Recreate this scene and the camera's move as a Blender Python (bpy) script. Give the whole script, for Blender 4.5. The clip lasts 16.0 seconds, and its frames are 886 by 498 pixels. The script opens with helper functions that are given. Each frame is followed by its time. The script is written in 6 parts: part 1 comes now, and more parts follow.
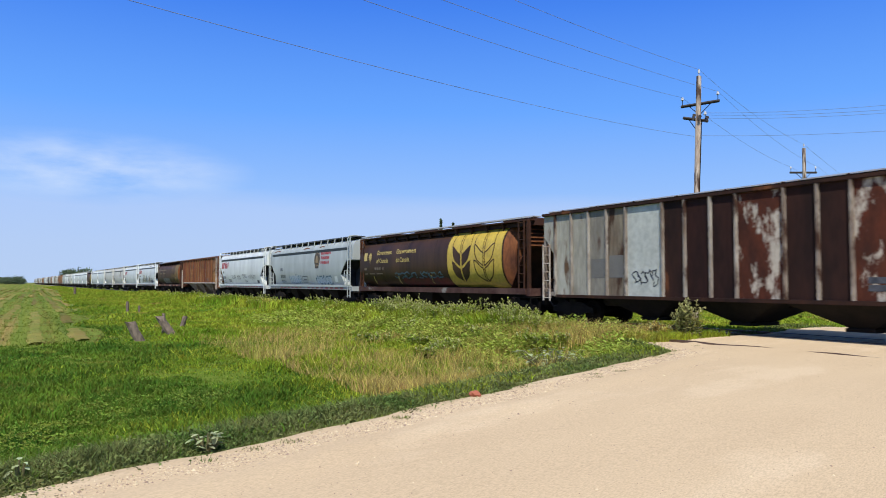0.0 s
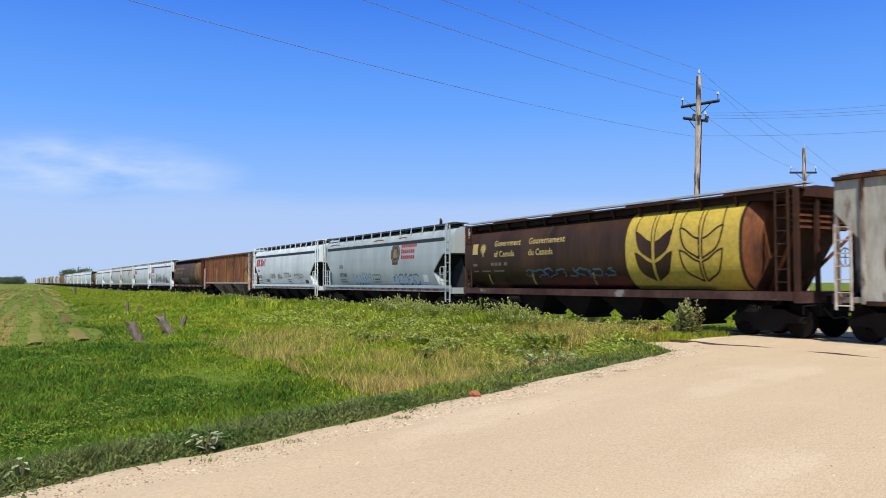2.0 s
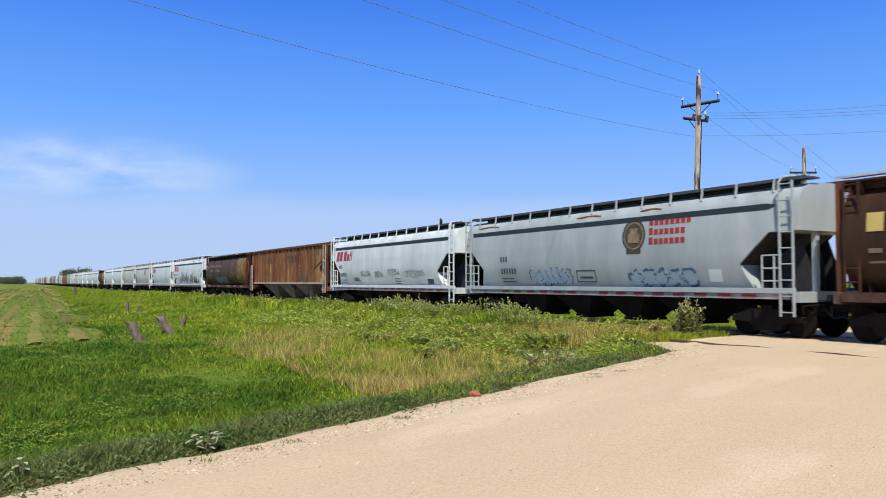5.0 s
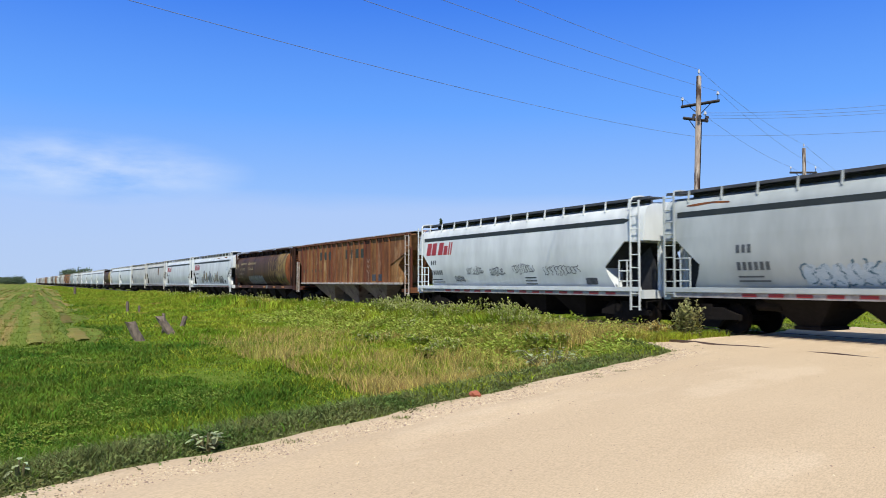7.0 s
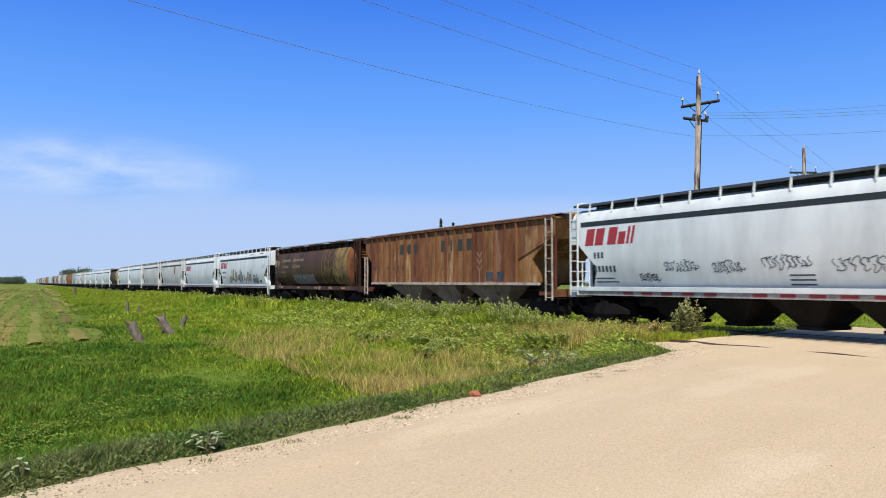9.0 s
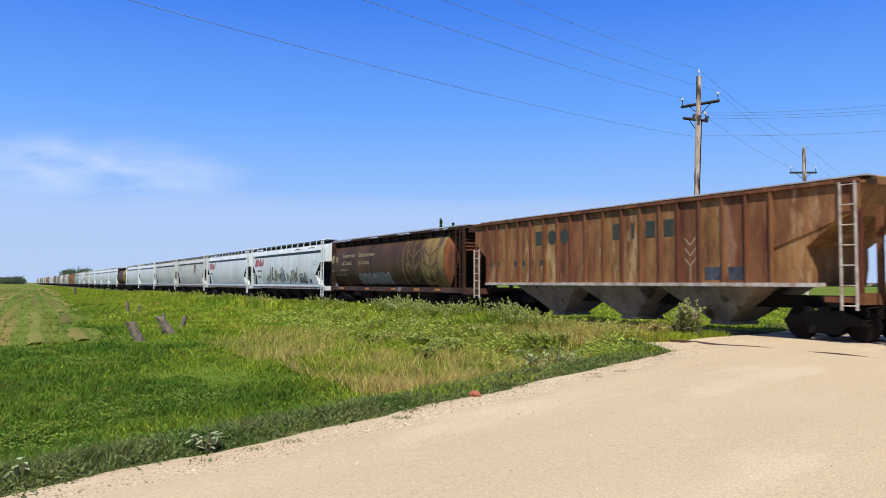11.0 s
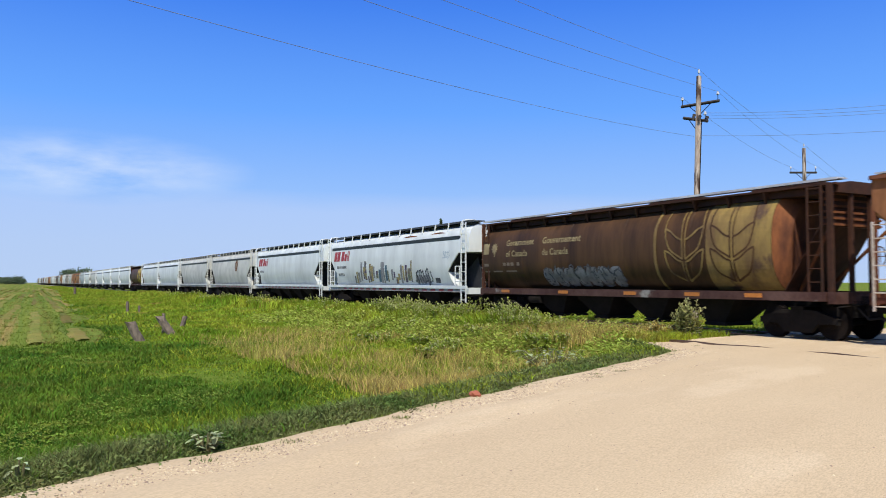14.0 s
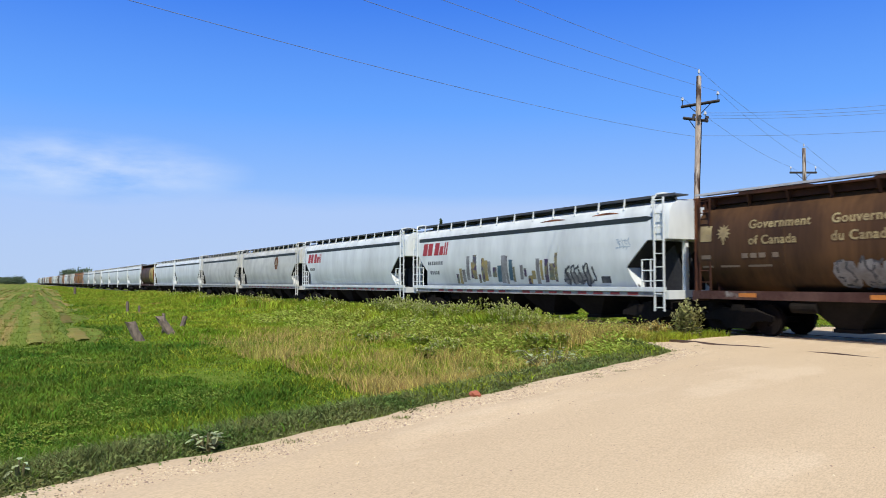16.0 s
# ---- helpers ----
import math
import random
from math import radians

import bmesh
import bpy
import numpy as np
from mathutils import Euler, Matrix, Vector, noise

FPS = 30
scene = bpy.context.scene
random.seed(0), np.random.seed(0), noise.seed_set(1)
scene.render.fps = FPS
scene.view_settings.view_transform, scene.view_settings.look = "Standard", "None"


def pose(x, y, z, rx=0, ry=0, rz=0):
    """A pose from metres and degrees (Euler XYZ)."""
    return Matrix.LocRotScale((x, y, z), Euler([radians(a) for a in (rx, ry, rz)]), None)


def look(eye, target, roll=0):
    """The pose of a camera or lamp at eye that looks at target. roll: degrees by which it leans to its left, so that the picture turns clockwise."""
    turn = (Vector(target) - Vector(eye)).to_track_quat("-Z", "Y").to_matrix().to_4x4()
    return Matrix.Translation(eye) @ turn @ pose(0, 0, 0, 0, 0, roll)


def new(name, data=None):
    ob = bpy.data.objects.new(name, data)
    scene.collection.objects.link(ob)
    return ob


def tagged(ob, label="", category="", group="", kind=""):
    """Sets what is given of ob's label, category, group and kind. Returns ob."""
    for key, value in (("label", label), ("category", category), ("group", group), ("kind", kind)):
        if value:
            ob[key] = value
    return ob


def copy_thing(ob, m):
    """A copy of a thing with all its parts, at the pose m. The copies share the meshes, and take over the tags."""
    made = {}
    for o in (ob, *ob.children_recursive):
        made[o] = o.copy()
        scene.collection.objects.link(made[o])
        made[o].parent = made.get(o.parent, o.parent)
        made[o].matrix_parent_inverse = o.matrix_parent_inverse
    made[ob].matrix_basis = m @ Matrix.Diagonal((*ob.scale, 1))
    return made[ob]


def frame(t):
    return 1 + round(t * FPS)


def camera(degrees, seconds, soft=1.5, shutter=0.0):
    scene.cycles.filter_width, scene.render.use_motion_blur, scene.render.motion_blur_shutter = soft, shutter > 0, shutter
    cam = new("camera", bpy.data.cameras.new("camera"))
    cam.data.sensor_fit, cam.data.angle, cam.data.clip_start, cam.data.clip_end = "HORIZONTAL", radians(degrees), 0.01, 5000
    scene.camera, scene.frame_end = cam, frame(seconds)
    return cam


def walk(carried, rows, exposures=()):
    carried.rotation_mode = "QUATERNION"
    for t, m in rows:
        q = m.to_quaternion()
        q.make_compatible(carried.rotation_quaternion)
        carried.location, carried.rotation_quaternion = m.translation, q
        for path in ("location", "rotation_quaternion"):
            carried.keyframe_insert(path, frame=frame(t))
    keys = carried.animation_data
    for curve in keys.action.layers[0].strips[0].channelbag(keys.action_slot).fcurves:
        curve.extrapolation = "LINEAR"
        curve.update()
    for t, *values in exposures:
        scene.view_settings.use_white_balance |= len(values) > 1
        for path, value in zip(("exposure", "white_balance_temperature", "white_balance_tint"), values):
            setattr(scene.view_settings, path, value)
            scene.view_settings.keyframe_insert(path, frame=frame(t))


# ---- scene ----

# ---- camera: it stands still beside a gravel road, near a level crossing ----
HEAD = 29.6            # degrees from the track's direction (+Y) to the view's direction
EYE = Vector((0.0, 0.0, 1.68))
PITCH = 2.5
F2 = Vector((math.sin(radians(HEAD)), math.cos(radians(HEAD)), 0))
R2 = Vector((math.cos(radians(HEAD)), -math.sin(radians(HEAD)), 0))
cam = camera(60.3, 16.0, soft=0.95, shutter=0.35)
eye_pose = look(EYE, EYE + F2 * math.cos(radians(PITCH)) + Vector((0, 0, math.sin(radians(PITCH)))))
walk(cam, [(0.0, eye_pose), (16.0, eye_pose)], [(0.0, 0.05), (16.0, 0.05)])

# ---- daylight ----
SUN_AZ, SUN_EL = 213.0, 53.0      # clockwise from +Y, above the horizon
world = bpy.data.worlds.new("sky")
scene.world = world
world.use_nodes = True


def build_sky():
    nt = world.node_tree
    nt.nodes.clear()
    out = nt.nodes.new("ShaderNodeOutputWorld")
    bg = nt.nodes.new("ShaderNodeBackground")
    sky = nt.nodes.new("ShaderNodeTexSky")
    sky.sky_type = "NISHITA"
    sky.sun_disc = False
    sky.sun_elevation = radians(SUN_EL)
    sky.sun_rotation = radians(SUN_AZ)
    sky.air_density, sky.dust_density, sky.ozone_density = 1.0, 0.6, 2.5
    bg.inputs["Strength"].default_value = 0.10
    link = nt.links.new

    def node(kind, **values):
        nd = nt.nodes.new(kind)
        for key, v in values.items():
            nd.inputs[key].default_value = v
        return nd

    tc = node("ShaderNodeTexCoord")
    sep = node("ShaderNodeSeparateXYZ")
    link(tc.outputs["Generated"], sep.inputs[0])
    # clear blue that pales towards the horizon
    ramp = node("ShaderNodeValToRGB")
    stops = [(0.0, (0.44, 0.59, 0.83)), (0.05, (0.41, 0.58, 0.88)), (0.088, (0.37, 0.56, 0.93)), (0.118, (0.29, 0.51, 0.95)), (0.217, (0.14, 0.38, 0.97)), (0.36, (0.048, 0.205, 0.83)), (0.6, (0.03, 0.12, 0.55))]
    while len(ramp.color_ramp.elements) < len(stops):
        ramp.color_ramp.elements.new(0.5)
    for e, (pos, c) in zip(ramp.color_ramp.elements, stops):
        e.position, e.color = pos, (*c, 1)
    link(sep.outputs["Z"], ramp.inputs["Fac"])
    # a thin wisp of cloud low over the fields
    off = node("ShaderNodeVectorMath")
    off.operation = "SUBTRACT"
    c0 = (F2 - R2 * 0.47 + Vector((0, 0, 0.150))).normalized()
    off.inputs[1].default_value = c0
    link(tc.outputs["Generated"], off.inputs[0])
    squash = node("ShaderNodeVectorMath")
    squash.operation = "MULTIPLY"
    squash.inputs[1].default_value = (1.0, 1.0, 4.2)
    link(off.outputs[0], squash.inputs[0])
    size = node("ShaderNodeVectorMath")
    size.operation = "LENGTH"
    link(squash.outputs[0], size.inputs[0])
    near = node("ShaderNodeMapRange", **{"From Min": 0.02, "From Max": 0.20, "To Min": 1.0, "To Max": 0.0})
    link(size.outputs["Value"], near.inputs["Value"])
    wisp = node("ShaderNodeTexNoise", Scale=7.0, Detail=6.0, Roughness=0.55)
    grow = node("ShaderNodeVectorMath")
    grow.operation = "MULTIPLY"
    grow.inputs[1].default_value = (1.0, 1.0, 3.5)
    link(tc.outputs["Generated"], grow.inputs[0])
    link(grow.outputs[0], wisp.inputs["Vector"])
    thin = node("ShaderNodeMapRange", **{"From Min": 0.36, "From Max": 0.66})
    link(wisp.outputs["Fac"], thin.inputs["Value"])
    both = node("ShaderNodeMath")
    both.operation = "MULTIPLY"
    link(near.outputs[0], both.inputs[0])
    link(thin.outputs[0], both.inputs[1])
    cloud = node("ShaderNodeMix")
    cloud.data_type = "RGBA"
    cloud.inputs["B"].default_value = (0.66, 0.77, 0.96, 1)
    link(both.outputs[0], cloud.inputs["Factor"])
    link(ramp.outputs["Color"], cloud.inputs["A"])
    # a pale veil of haze, low over the horizon, with a ragged upper edge
    lift = node("ShaderNodeTexNoise", Scale=3.0, Detail=5.0, Roughness=0.5)
    link(grow.outputs[0], lift.inputs["Vector"])
    edge = node("ShaderNodeMath")
    edge.operation = "MULTIPLY_ADD"
    edge.inputs[1].default_value = 0.05
    link(lift.outputs["Fac"], edge.inputs[0])
    link(sep.outputs["Z"], edge.inputs[2])
    veil = node("ShaderNodeMapRange", **{"From Min": 0.118, "From Max": 0.138, "To Min": 0.36, "To Max": 0.0})
    link(edge.outputs[0], veil.inputs["Value"])
    hazy = node("ShaderNodeMix")
    hazy.data_type = "RGBA"
    hazy.inputs["B"].default_value = (0.50, 0.62, 0.90, 1)
    link(veil.outputs[0], hazy.inputs["Factor"])
    link(cloud.outputs["Result"], hazy.inputs["A"])
    scaled = node("ShaderNodeVectorMath")
    scaled.operation = "SCALE"
    scaled.inputs["Scale"].default_value = 10.0
    link(hazy.outputs["Result"], scaled.inputs[0])
    high = node("ShaderNodeMapRange", **{"From Min": 0.34, "From Max": 0.75, "To Min": 0.0, "To Max": 1.0})
    link(sep.outputs["Z"], high.inputs["Value"])
    final = node("ShaderNodeMix")
    final.data_type = "RGBA"
    link(high.outputs[0], final.inputs["Factor"])
    link(scaled.outputs[0], final.inputs["A"])
    link(sky.outputs[0], final.inputs["B"])
    link(final.outputs["Result"], bg.inputs["Color"])
    link(bg.outputs[0], out.inputs["Surface"])


build_sky()
sun = new("sun", bpy.data.lights.new("sun", "SUN"))
sun.data.energy, sun.data.angle, sun.data.color = 5.0, radians(0.53), (1.0, 0.95, 0.87)
az, el = radians(SUN_AZ), radians(SUN_EL)
sun.matrix_world = look((0, 0, 60), (-math.sin(az) * math.cos(el), -math.cos(az) * math.cos(el), 60 - math.sin(el)))

# ---- materials ----


def mat(name, base, rough=0.7, metal=0.0, alt=None, scale=4.0, amount=0.5, fine=40.0, bump=0.2, dist=0.01, island=0.0, coords="Object", spots=None, spot_scale=1.5, rot=0.0, spot_lo=0.55, streak=(1, 1, 1), obj=0.0, thin=0.0, spec=0.5):
    """A surface with a broad variation towards alt, a fine grain, optional spots of another colour, and relief."""
    m = bpy.data.materials.new(name)
    m.use_nodes = True
    nt = m.node_tree
    n, link = nt.nodes, nt.links.new
    b = n["Principled BSDF"]
    b.inputs["Roughness"].default_value, b.inputs["Metallic"].default_value = rough, metal
    b.inputs["Specular IOR Level"].default_value = spec
    tc = n.new("ShaderNodeTexCoord")
    mp = n.new("ShaderNodeMapping")
    if rot:
        mp.vector_type = "TEXTURE"
        mp.inputs["Scale"].default_value = tuple(1 / v for v in streak)
        mp.inputs["Rotation"].default_value = (0, 0, radians(rot))
    else:
        mp.inputs["Scale"].default_value = streak
    link(tc.outputs[coords], mp.inputs["Vector"])

    def noise_tex(s, detail=5.0):
        t = n.new("ShaderNodeTexNoise")
        t.inputs["Scale"].default_value, t.inputs["Detail"].default_value = s, detail
        t.inputs["Roughness"].default_value = 0.6
        link(mp.outputs[0], t.inputs["Vector"])
        return t

    def mixed(fac, a, bb, factor=1.0):
        x = n.new("ShaderNodeMix")
        x.data_type = "RGBA"
        if isinstance(fac, float):
            x.inputs["Factor"].default_value = fac
        else:
            link(fac, x.inputs["Factor"])
        for sock, v in ((x.inputs["A"], a), (x.inputs["B"], bb)):
            if isinstance(v, tuple):
                sock.default_value = (*v, 1)
            else:
                link(v, sock)
        return x.outputs["Result"]

    def ramp(sock, lo, hi, top=1.0):
        r = n.new("ShaderNodeMapRange")
        r.inputs["From Min"].default_value, r.inputs["From Max"].default_value = lo, hi
        r.inputs["To Max"].default_value = top
        link(sock, r.inputs["Value"])
        return r.outputs["Result"]

    alt = alt or tuple(c * 0.6 for c in base)
    broad = noise_tex(scale)
    grain = noise_tex(fine, 3.0)
    col = mixed(ramp(broad.outputs["Fac"], 0.35, 0.68, amount), base, alt)
    if spots:
        sp = noise_tex(spot_scale, 8.0)
        col = mixed(ramp(sp.outputs["Fac"], spot_lo, spot_lo + 0.08), col, spots)
    gm = n.new("ShaderNodeMix")
    gm.data_type, gm.blend_type = "RGBA", "MULTIPLY"
    gm.inputs["Factor"].default_value = 0.45
    link(col, gm.inputs["A"])
    gr = n.new("ShaderNodeValToRGB")
    gr.color_ramp.elements[0].position, gr.color_ramp.elements[1].position = 0.3, 0.62
    gr.color_ramp.elements[0].color = (0.45, 0.45, 0.45, 1)
    link(grain.outputs["Fac"], gr.inputs["Fac"])
    link(gr.outputs["Color"], gm.inputs["B"])
    col = gm.outputs["Result"]
    if island or obj:
        if island:
            src = n.new("ShaderNodeNewGeometry").outputs["Random Per Island"]
        else:
            src = n.new("ShaderNodeObjectInfo").outputs["Random"]
        hs = n.new("ShaderNodeHueSaturation")
        a = island or obj
        r = n.new("ShaderNodeMapRange")
        r.inputs["To Min"].default_value, r.inputs["To Max"].default_value = 1 - a, 1 + a
        link(src, r.inputs["Value"])
        link(r.outputs["Result"], hs.inputs["Value"])
        r2 = n.new("ShaderNodeMapRange")
        r2.inputs["To Min"].default_value, r2.inputs["To Max"].default_value = 0.5 - a * 0.06, 0.5 + a * 0.04
        link(src, r2.inputs["Value"])
        link(r2.outputs["Result"], hs.inputs["Hue"])
        link(col, hs.inputs["Color"])
        col = hs.outputs["Color"]
    link(col, b.inputs["Base Color"])
    if thin:
        tr = n.new("ShaderNodeBsdfTranslucent")
        link(col, tr.inputs["Color"])
        ms = n.new("ShaderNodeMixShader")
        ms.inputs["Fac"].default_value = thin
        link(b.outputs[0], ms.inputs[1])
        link(tr.outputs[0], ms.inputs[2])
        link(ms.outputs[0], n["Material Output"].inputs["Surface"])
    if bump:
        bp = n.new("ShaderNodeBump")
        bp.inputs["Strength"].default_value, bp.inputs["Distance"].default_value = bump, dist
        link(grain.outputs["Fac"], bp.inputs["Height"])
        link(bp.outputs["Normal"], b.inputs["Normal"])
    return m


M_GRAVEL = mat("gravel_road", (0.60, 0.465, 0.30), 0.95, alt=(0.545, 0.415, 0.265), scale=0.7, amount=0.6, fine=60, bump=0.10, dist=0.003, spots=(0.64, 0.505, 0.335), spot_scale=0.45, spot_lo=0.52, streak=(0.35, 1, 1), rot=24, spec=0.15)
M_SOIL = mat("grassy_soil", (0.10, 0.17, 0.016), 0.95, alt=(0.20, 0.22, 0.035), scale=0.12, amount=0.9, fine=1.6, bump=0.5, dist=0.05, spots=(0.26, 0.23, 0.06), spot_scale=0.07, spot_lo=0.58, spec=0.05)
M_WHITE = mat("white_paint", (0.75, 0.79, 0.765), 0.42, alt=(0.60, 0.64, 0.615), scale=0.7, amount=0.5, fine=0.9, bump=0, streak=(1, 1.0, 0.35))
M_GREY = mat("grey_paint", (0.45, 0.495, 0.48), 0.5, alt=(0.35, 0.39, 0.38), scale=0.7, amount=0.6, fine=0.9, bump=0, streak=(1, 1.0, 0.35))
M_PALE = mat("beige_grey_paint", (0.62, 0.62, 0.56), 0.55, alt=(0.48, 0.48, 0.43), scale=0.5, amount=0.7, fine=1.5, bump=0, streak=(1, 0.6, 0.5))
M_BROWN = mat("brown_paint", (0.072, 0.036, 0.017), 0.5, alt=(0.030, 0.016, 0.009), scale=0.8, amount=0.95, fine=5, bump=0.04, streak=(1, 1.6, 0.2), spec=0.22)
M_BROWN2 = mat("faded_brown_paint", (0.105, 0.053, 0.022), 0.55, alt=(0.038, 0.020, 0.011), scale=0.8, amount=0.95, fine=5, bump=0.04, streak=(1, 1.6, 0.2), spec=0.22)
M_RUST = mat("rusty_brown_paint", (0.34, 0.165, 0.062), 0.8, alt=(0.13, 0.05, 0.022), scale=1.3, amount=1.0, fine=7, bump=0.12, streak=(1, 1.5, 0.4), spots=(0.44, 0.27, 0.13), spot_scale=1.1, spot_lo=0.57, obj=0.32, spec=0.25)
M_ORANGE = mat("orange_rust", (0.24, 0.085, 0.028), 0.8, alt=(0.075, 0.028, 0.016), scale=1.7, amount=1.0, fine=10, bump=0.15, streak=(1, 1, 0.35), spec=0.25)
# black steel, taken darker still to hold the shade under the cars
M_DARK = mat("black_steel_and_shade", (0.010, 0.009, 0.008), 0.9, alt=(0.022, 0.017, 0.014), scale=2, amount=0.7, fine=12, bump=0.1, spec=0.15)
M_YELLOW = mat("yellow_paint", (0.62, 0.45, 0.06), 0.5, alt=(0.5, 0.34, 0.05), scale=1.2, amount=0.6, fine=6, bump=0.03)
M_WOODPOLE = mat("weathered_pole_wood", (0.64, 0.56, 0.47), 0.85, alt=(0.36, 0.26, 0.18), scale=2.2, amount=1.0, fine=14, bump=0.4, spots=(0.07, 0.038, 0.024), spot_scale=1.3, spot_lo=0.52, streak=(3, 3, 0.4))
M_STEEL = mat("rail_steel", (0.20, 0.13, 0.10), 0.45, 0.7, alt=(0.12, 0.07, 0.05), scale=3, fine=30, bump=0.1)

# wheels near black: the shade of the car above is in the colour
M_WHEEL = mat("shaded_wheel_steel", (0.009, 0.007, 0.006), 0.85, 0.0, alt=(0.018, 0.012, 0.010), scale=4, fine=20, bump=0.1, spec=0.12)
M_RUBBER = mat("black_rubber", (0.02, 0.02, 0.02), 0.8, fine=30)
M_STRIPE = mat("dark_roof_stripe", (0.022, 0.03, 0.03), 0.6, alt=(0.04, 0.05, 0.05), scale=2)
M_SHADEGREY = mat("shaded_end_grey", (0.03, 0.031, 0.033), 0.8, alt=(0.05, 0.05, 0.05), scale=1.5, fine=8, spec=0.2)
M_SILLGREY = mat("grimy_sill_paint", (0.46, 0.45, 0.43), 0.6, alt=(0.20, 0.16, 0.14), scale=2.5, amount=0.8, fine=9)
M_TAPE = mat("red_tape", (0.36, 0.03, 0.03), 0.4, alt=(0.2, 0.03, 0.03), scale=5, fine=20)
M_GRATE = mat("walkway_steel", (0.07, 0.075, 0.08), 0.6, 0.3, alt=(0.14, 0.14, 0.15), scale=3, fine=30)
M_HATCH = mat("hatch_grey", (0.12, 0.12, 0.125), 0.6, alt=(0.2, 0.2, 0.2), scale=1.5, fine=10)
# covered hopper bays: near black, so the colour holds the underside's shade
M_BAY = mat("hopper_bay_shade", (0.018, 0.016, 0.015), 0.9, alt=(0.010, 0.009, 0.008), scale=1.2, amount=0.9, fine=8, spec=0.1)
M_GALV = mat("galvanised_walkway", (0.62, 0.63, 0.64), 0.45, 0.2, alt=(0.35, 0.33, 0.32), scale=0.9, amount=0.7, fine=20)
M_SILL = mat("rusty_sill", (0.055, 0.024, 0.019), 0.75, alt=(0.13, 0.075, 0.06), scale=1.2, amount=0.8, fine=10, spots=(0.28, 0.27, 0.24), spot_scale=0.9, spot_lo=0.60, spec=0.2)
M_FADEDLETTER = mat("faded_lettering", (0.22, 0.17, 0.12), 0.7, alt=(0.1, 0.07, 0.05), scale=2)
M_LADDER = mat("worn_white_ladder", (0.62, 0.58, 0.50), 0.6, alt=(0.30, 0.18, 0.12), scale=2.5, amount=0.9, fine=12)
M_OLDYELLOW = mat("faded_yellow_paint", (0.34, 0.23, 0.06), 0.65, alt=(0.14, 0.08, 0.03), scale=1.4, amount=0.9, fine=7, spots=(0.10, 0.055, 0.03), spot_scale=1.6, spot_lo=0.56, streak=(1, 1, 0.4))
M_GOLDLETTER = mat("pale_gold_lettering", (0.42, 0.34, 0.16), 0.6, alt=(0.2, 0.14, 0.07), scale=2.5, amount=0.8)
M_YLETTER = mat("yellow_lettering", (0.62, 0.48, 0.13), 0.55, alt=(0.4, 0.3, 0.1), scale=2.0, amount=0.7)
M_REDMARK = mat("red_lettering", (0.42, 0.03, 0.03), 0.5, alt=(0.30, 0.03, 0.03), scale=3)
M_DARKMARK = mat("dark_lettering", (0.07, 0.085, 0.095), 0.6, alt=(0.12, 0.13, 0.14), scale=3)
M_GREENMARK = mat("dark_green_lettering", (0.025, 0.045, 0.035), 0.7, alt=(0.07, 0.06, 0.04), scale=3, amount=0.8)
M_SPRAYTEAL = mat("teal_spray", (0.05, 0.12, 0.17), 0.6, alt=(0.12, 0.2, 0.25), scale=3)
M_SPRAYBLACK = mat("black_spray", (0.03, 0.035, 0.045), 0.6, alt=(0.12, 0.13, 0.15), scale=3, amount=0.8)
M_SPRAYRED = mat("red_spray", (0.15, 0.014, 0.012), 0.6, alt=(0.06, 0.012, 0.010), scale=1.6, amount=0.9)
M_SPRAYGREY = mat("silver_spray", (0.30, 0.31, 0.32), 0.5, alt=(0.12, 0.11, 0.11), scale=2.5, amount=0.9)
M_SPRAYMIX = mat("many_coloured_spray", (0.10, 0.16, 0.16), 0.6, alt=(0.42, 0.30, 0.08), scale=2.0, amount=1.0, fine=5, spots=(0.08, 0.05, 0.12), spot_scale=2.6, spot_lo=0.5)
M_SPRAYGOLD = mat("gold_spray", (0.45, 0.34, 0.10), 0.6, alt=(0.2, 0.2, 0.16), scale=3, amount=0.9)
M_SPRAYBLUE = mat("pale_blue_spray", (0.35, 0.45, 0.52), 0.6, alt=(0.5, 0.56, 0.6), scale=2.5)
M_EMBLEMD = mat("emblem_dark", (0.05, 0.04, 0.03), 0.6, alt=(0.14, 0.10, 0.06), scale=5)
M_EMBLEMG = mat("emblem_gold", (0.36, 0.27, 0.14), 0.6, alt=(0.14, 0.09, 0.05), scale=5, amount=0.9)
M_OLDPALE = mat("dirty_pale_paint", (0.40, 0.39, 0.33), 0.7, alt=(0.22, 0.20, 0.155), scale=1.1, amount=0.9, fine=6, spots=(0.10, 0.055, 0.032), spot_scale=1.5, spot_lo=0.60, streak=(1, 1.3, 0.35), obj=0.2, spec=0.25)
M_STAINPALE = mat("stained_pale_paint", (0.30, 0.27, 0.20), 0.75, alt=(0.13, 0.09, 0.06), scale=1.0, amount=0.9, fine=7, spots=(0.06, 0.030, 0.017), spot_scale=1.2, spot_lo=0.50, streak=(1, 1.3, 0.35), spec=0.25)
M_MINT = mat("patched_pale_paint", (0.52, 0.55, 0.50), 0.6, alt=(0.42, 0.44, 0.40), scale=0.8, amount=0.7, fine=4)
M_DKBROWN = mat("dark_oxide_paint", (0.018, 0.009, 0.007), 0.75, alt=(0.050, 0.020, 0.012), scale=0.9, amount=0.9, fine=7, spots=(0.15, 0.055, 0.022), spot_scale=0.9, spot_lo=0.61, streak=(1, 1.2, 0.35), obj=0.25, spec=0.2)
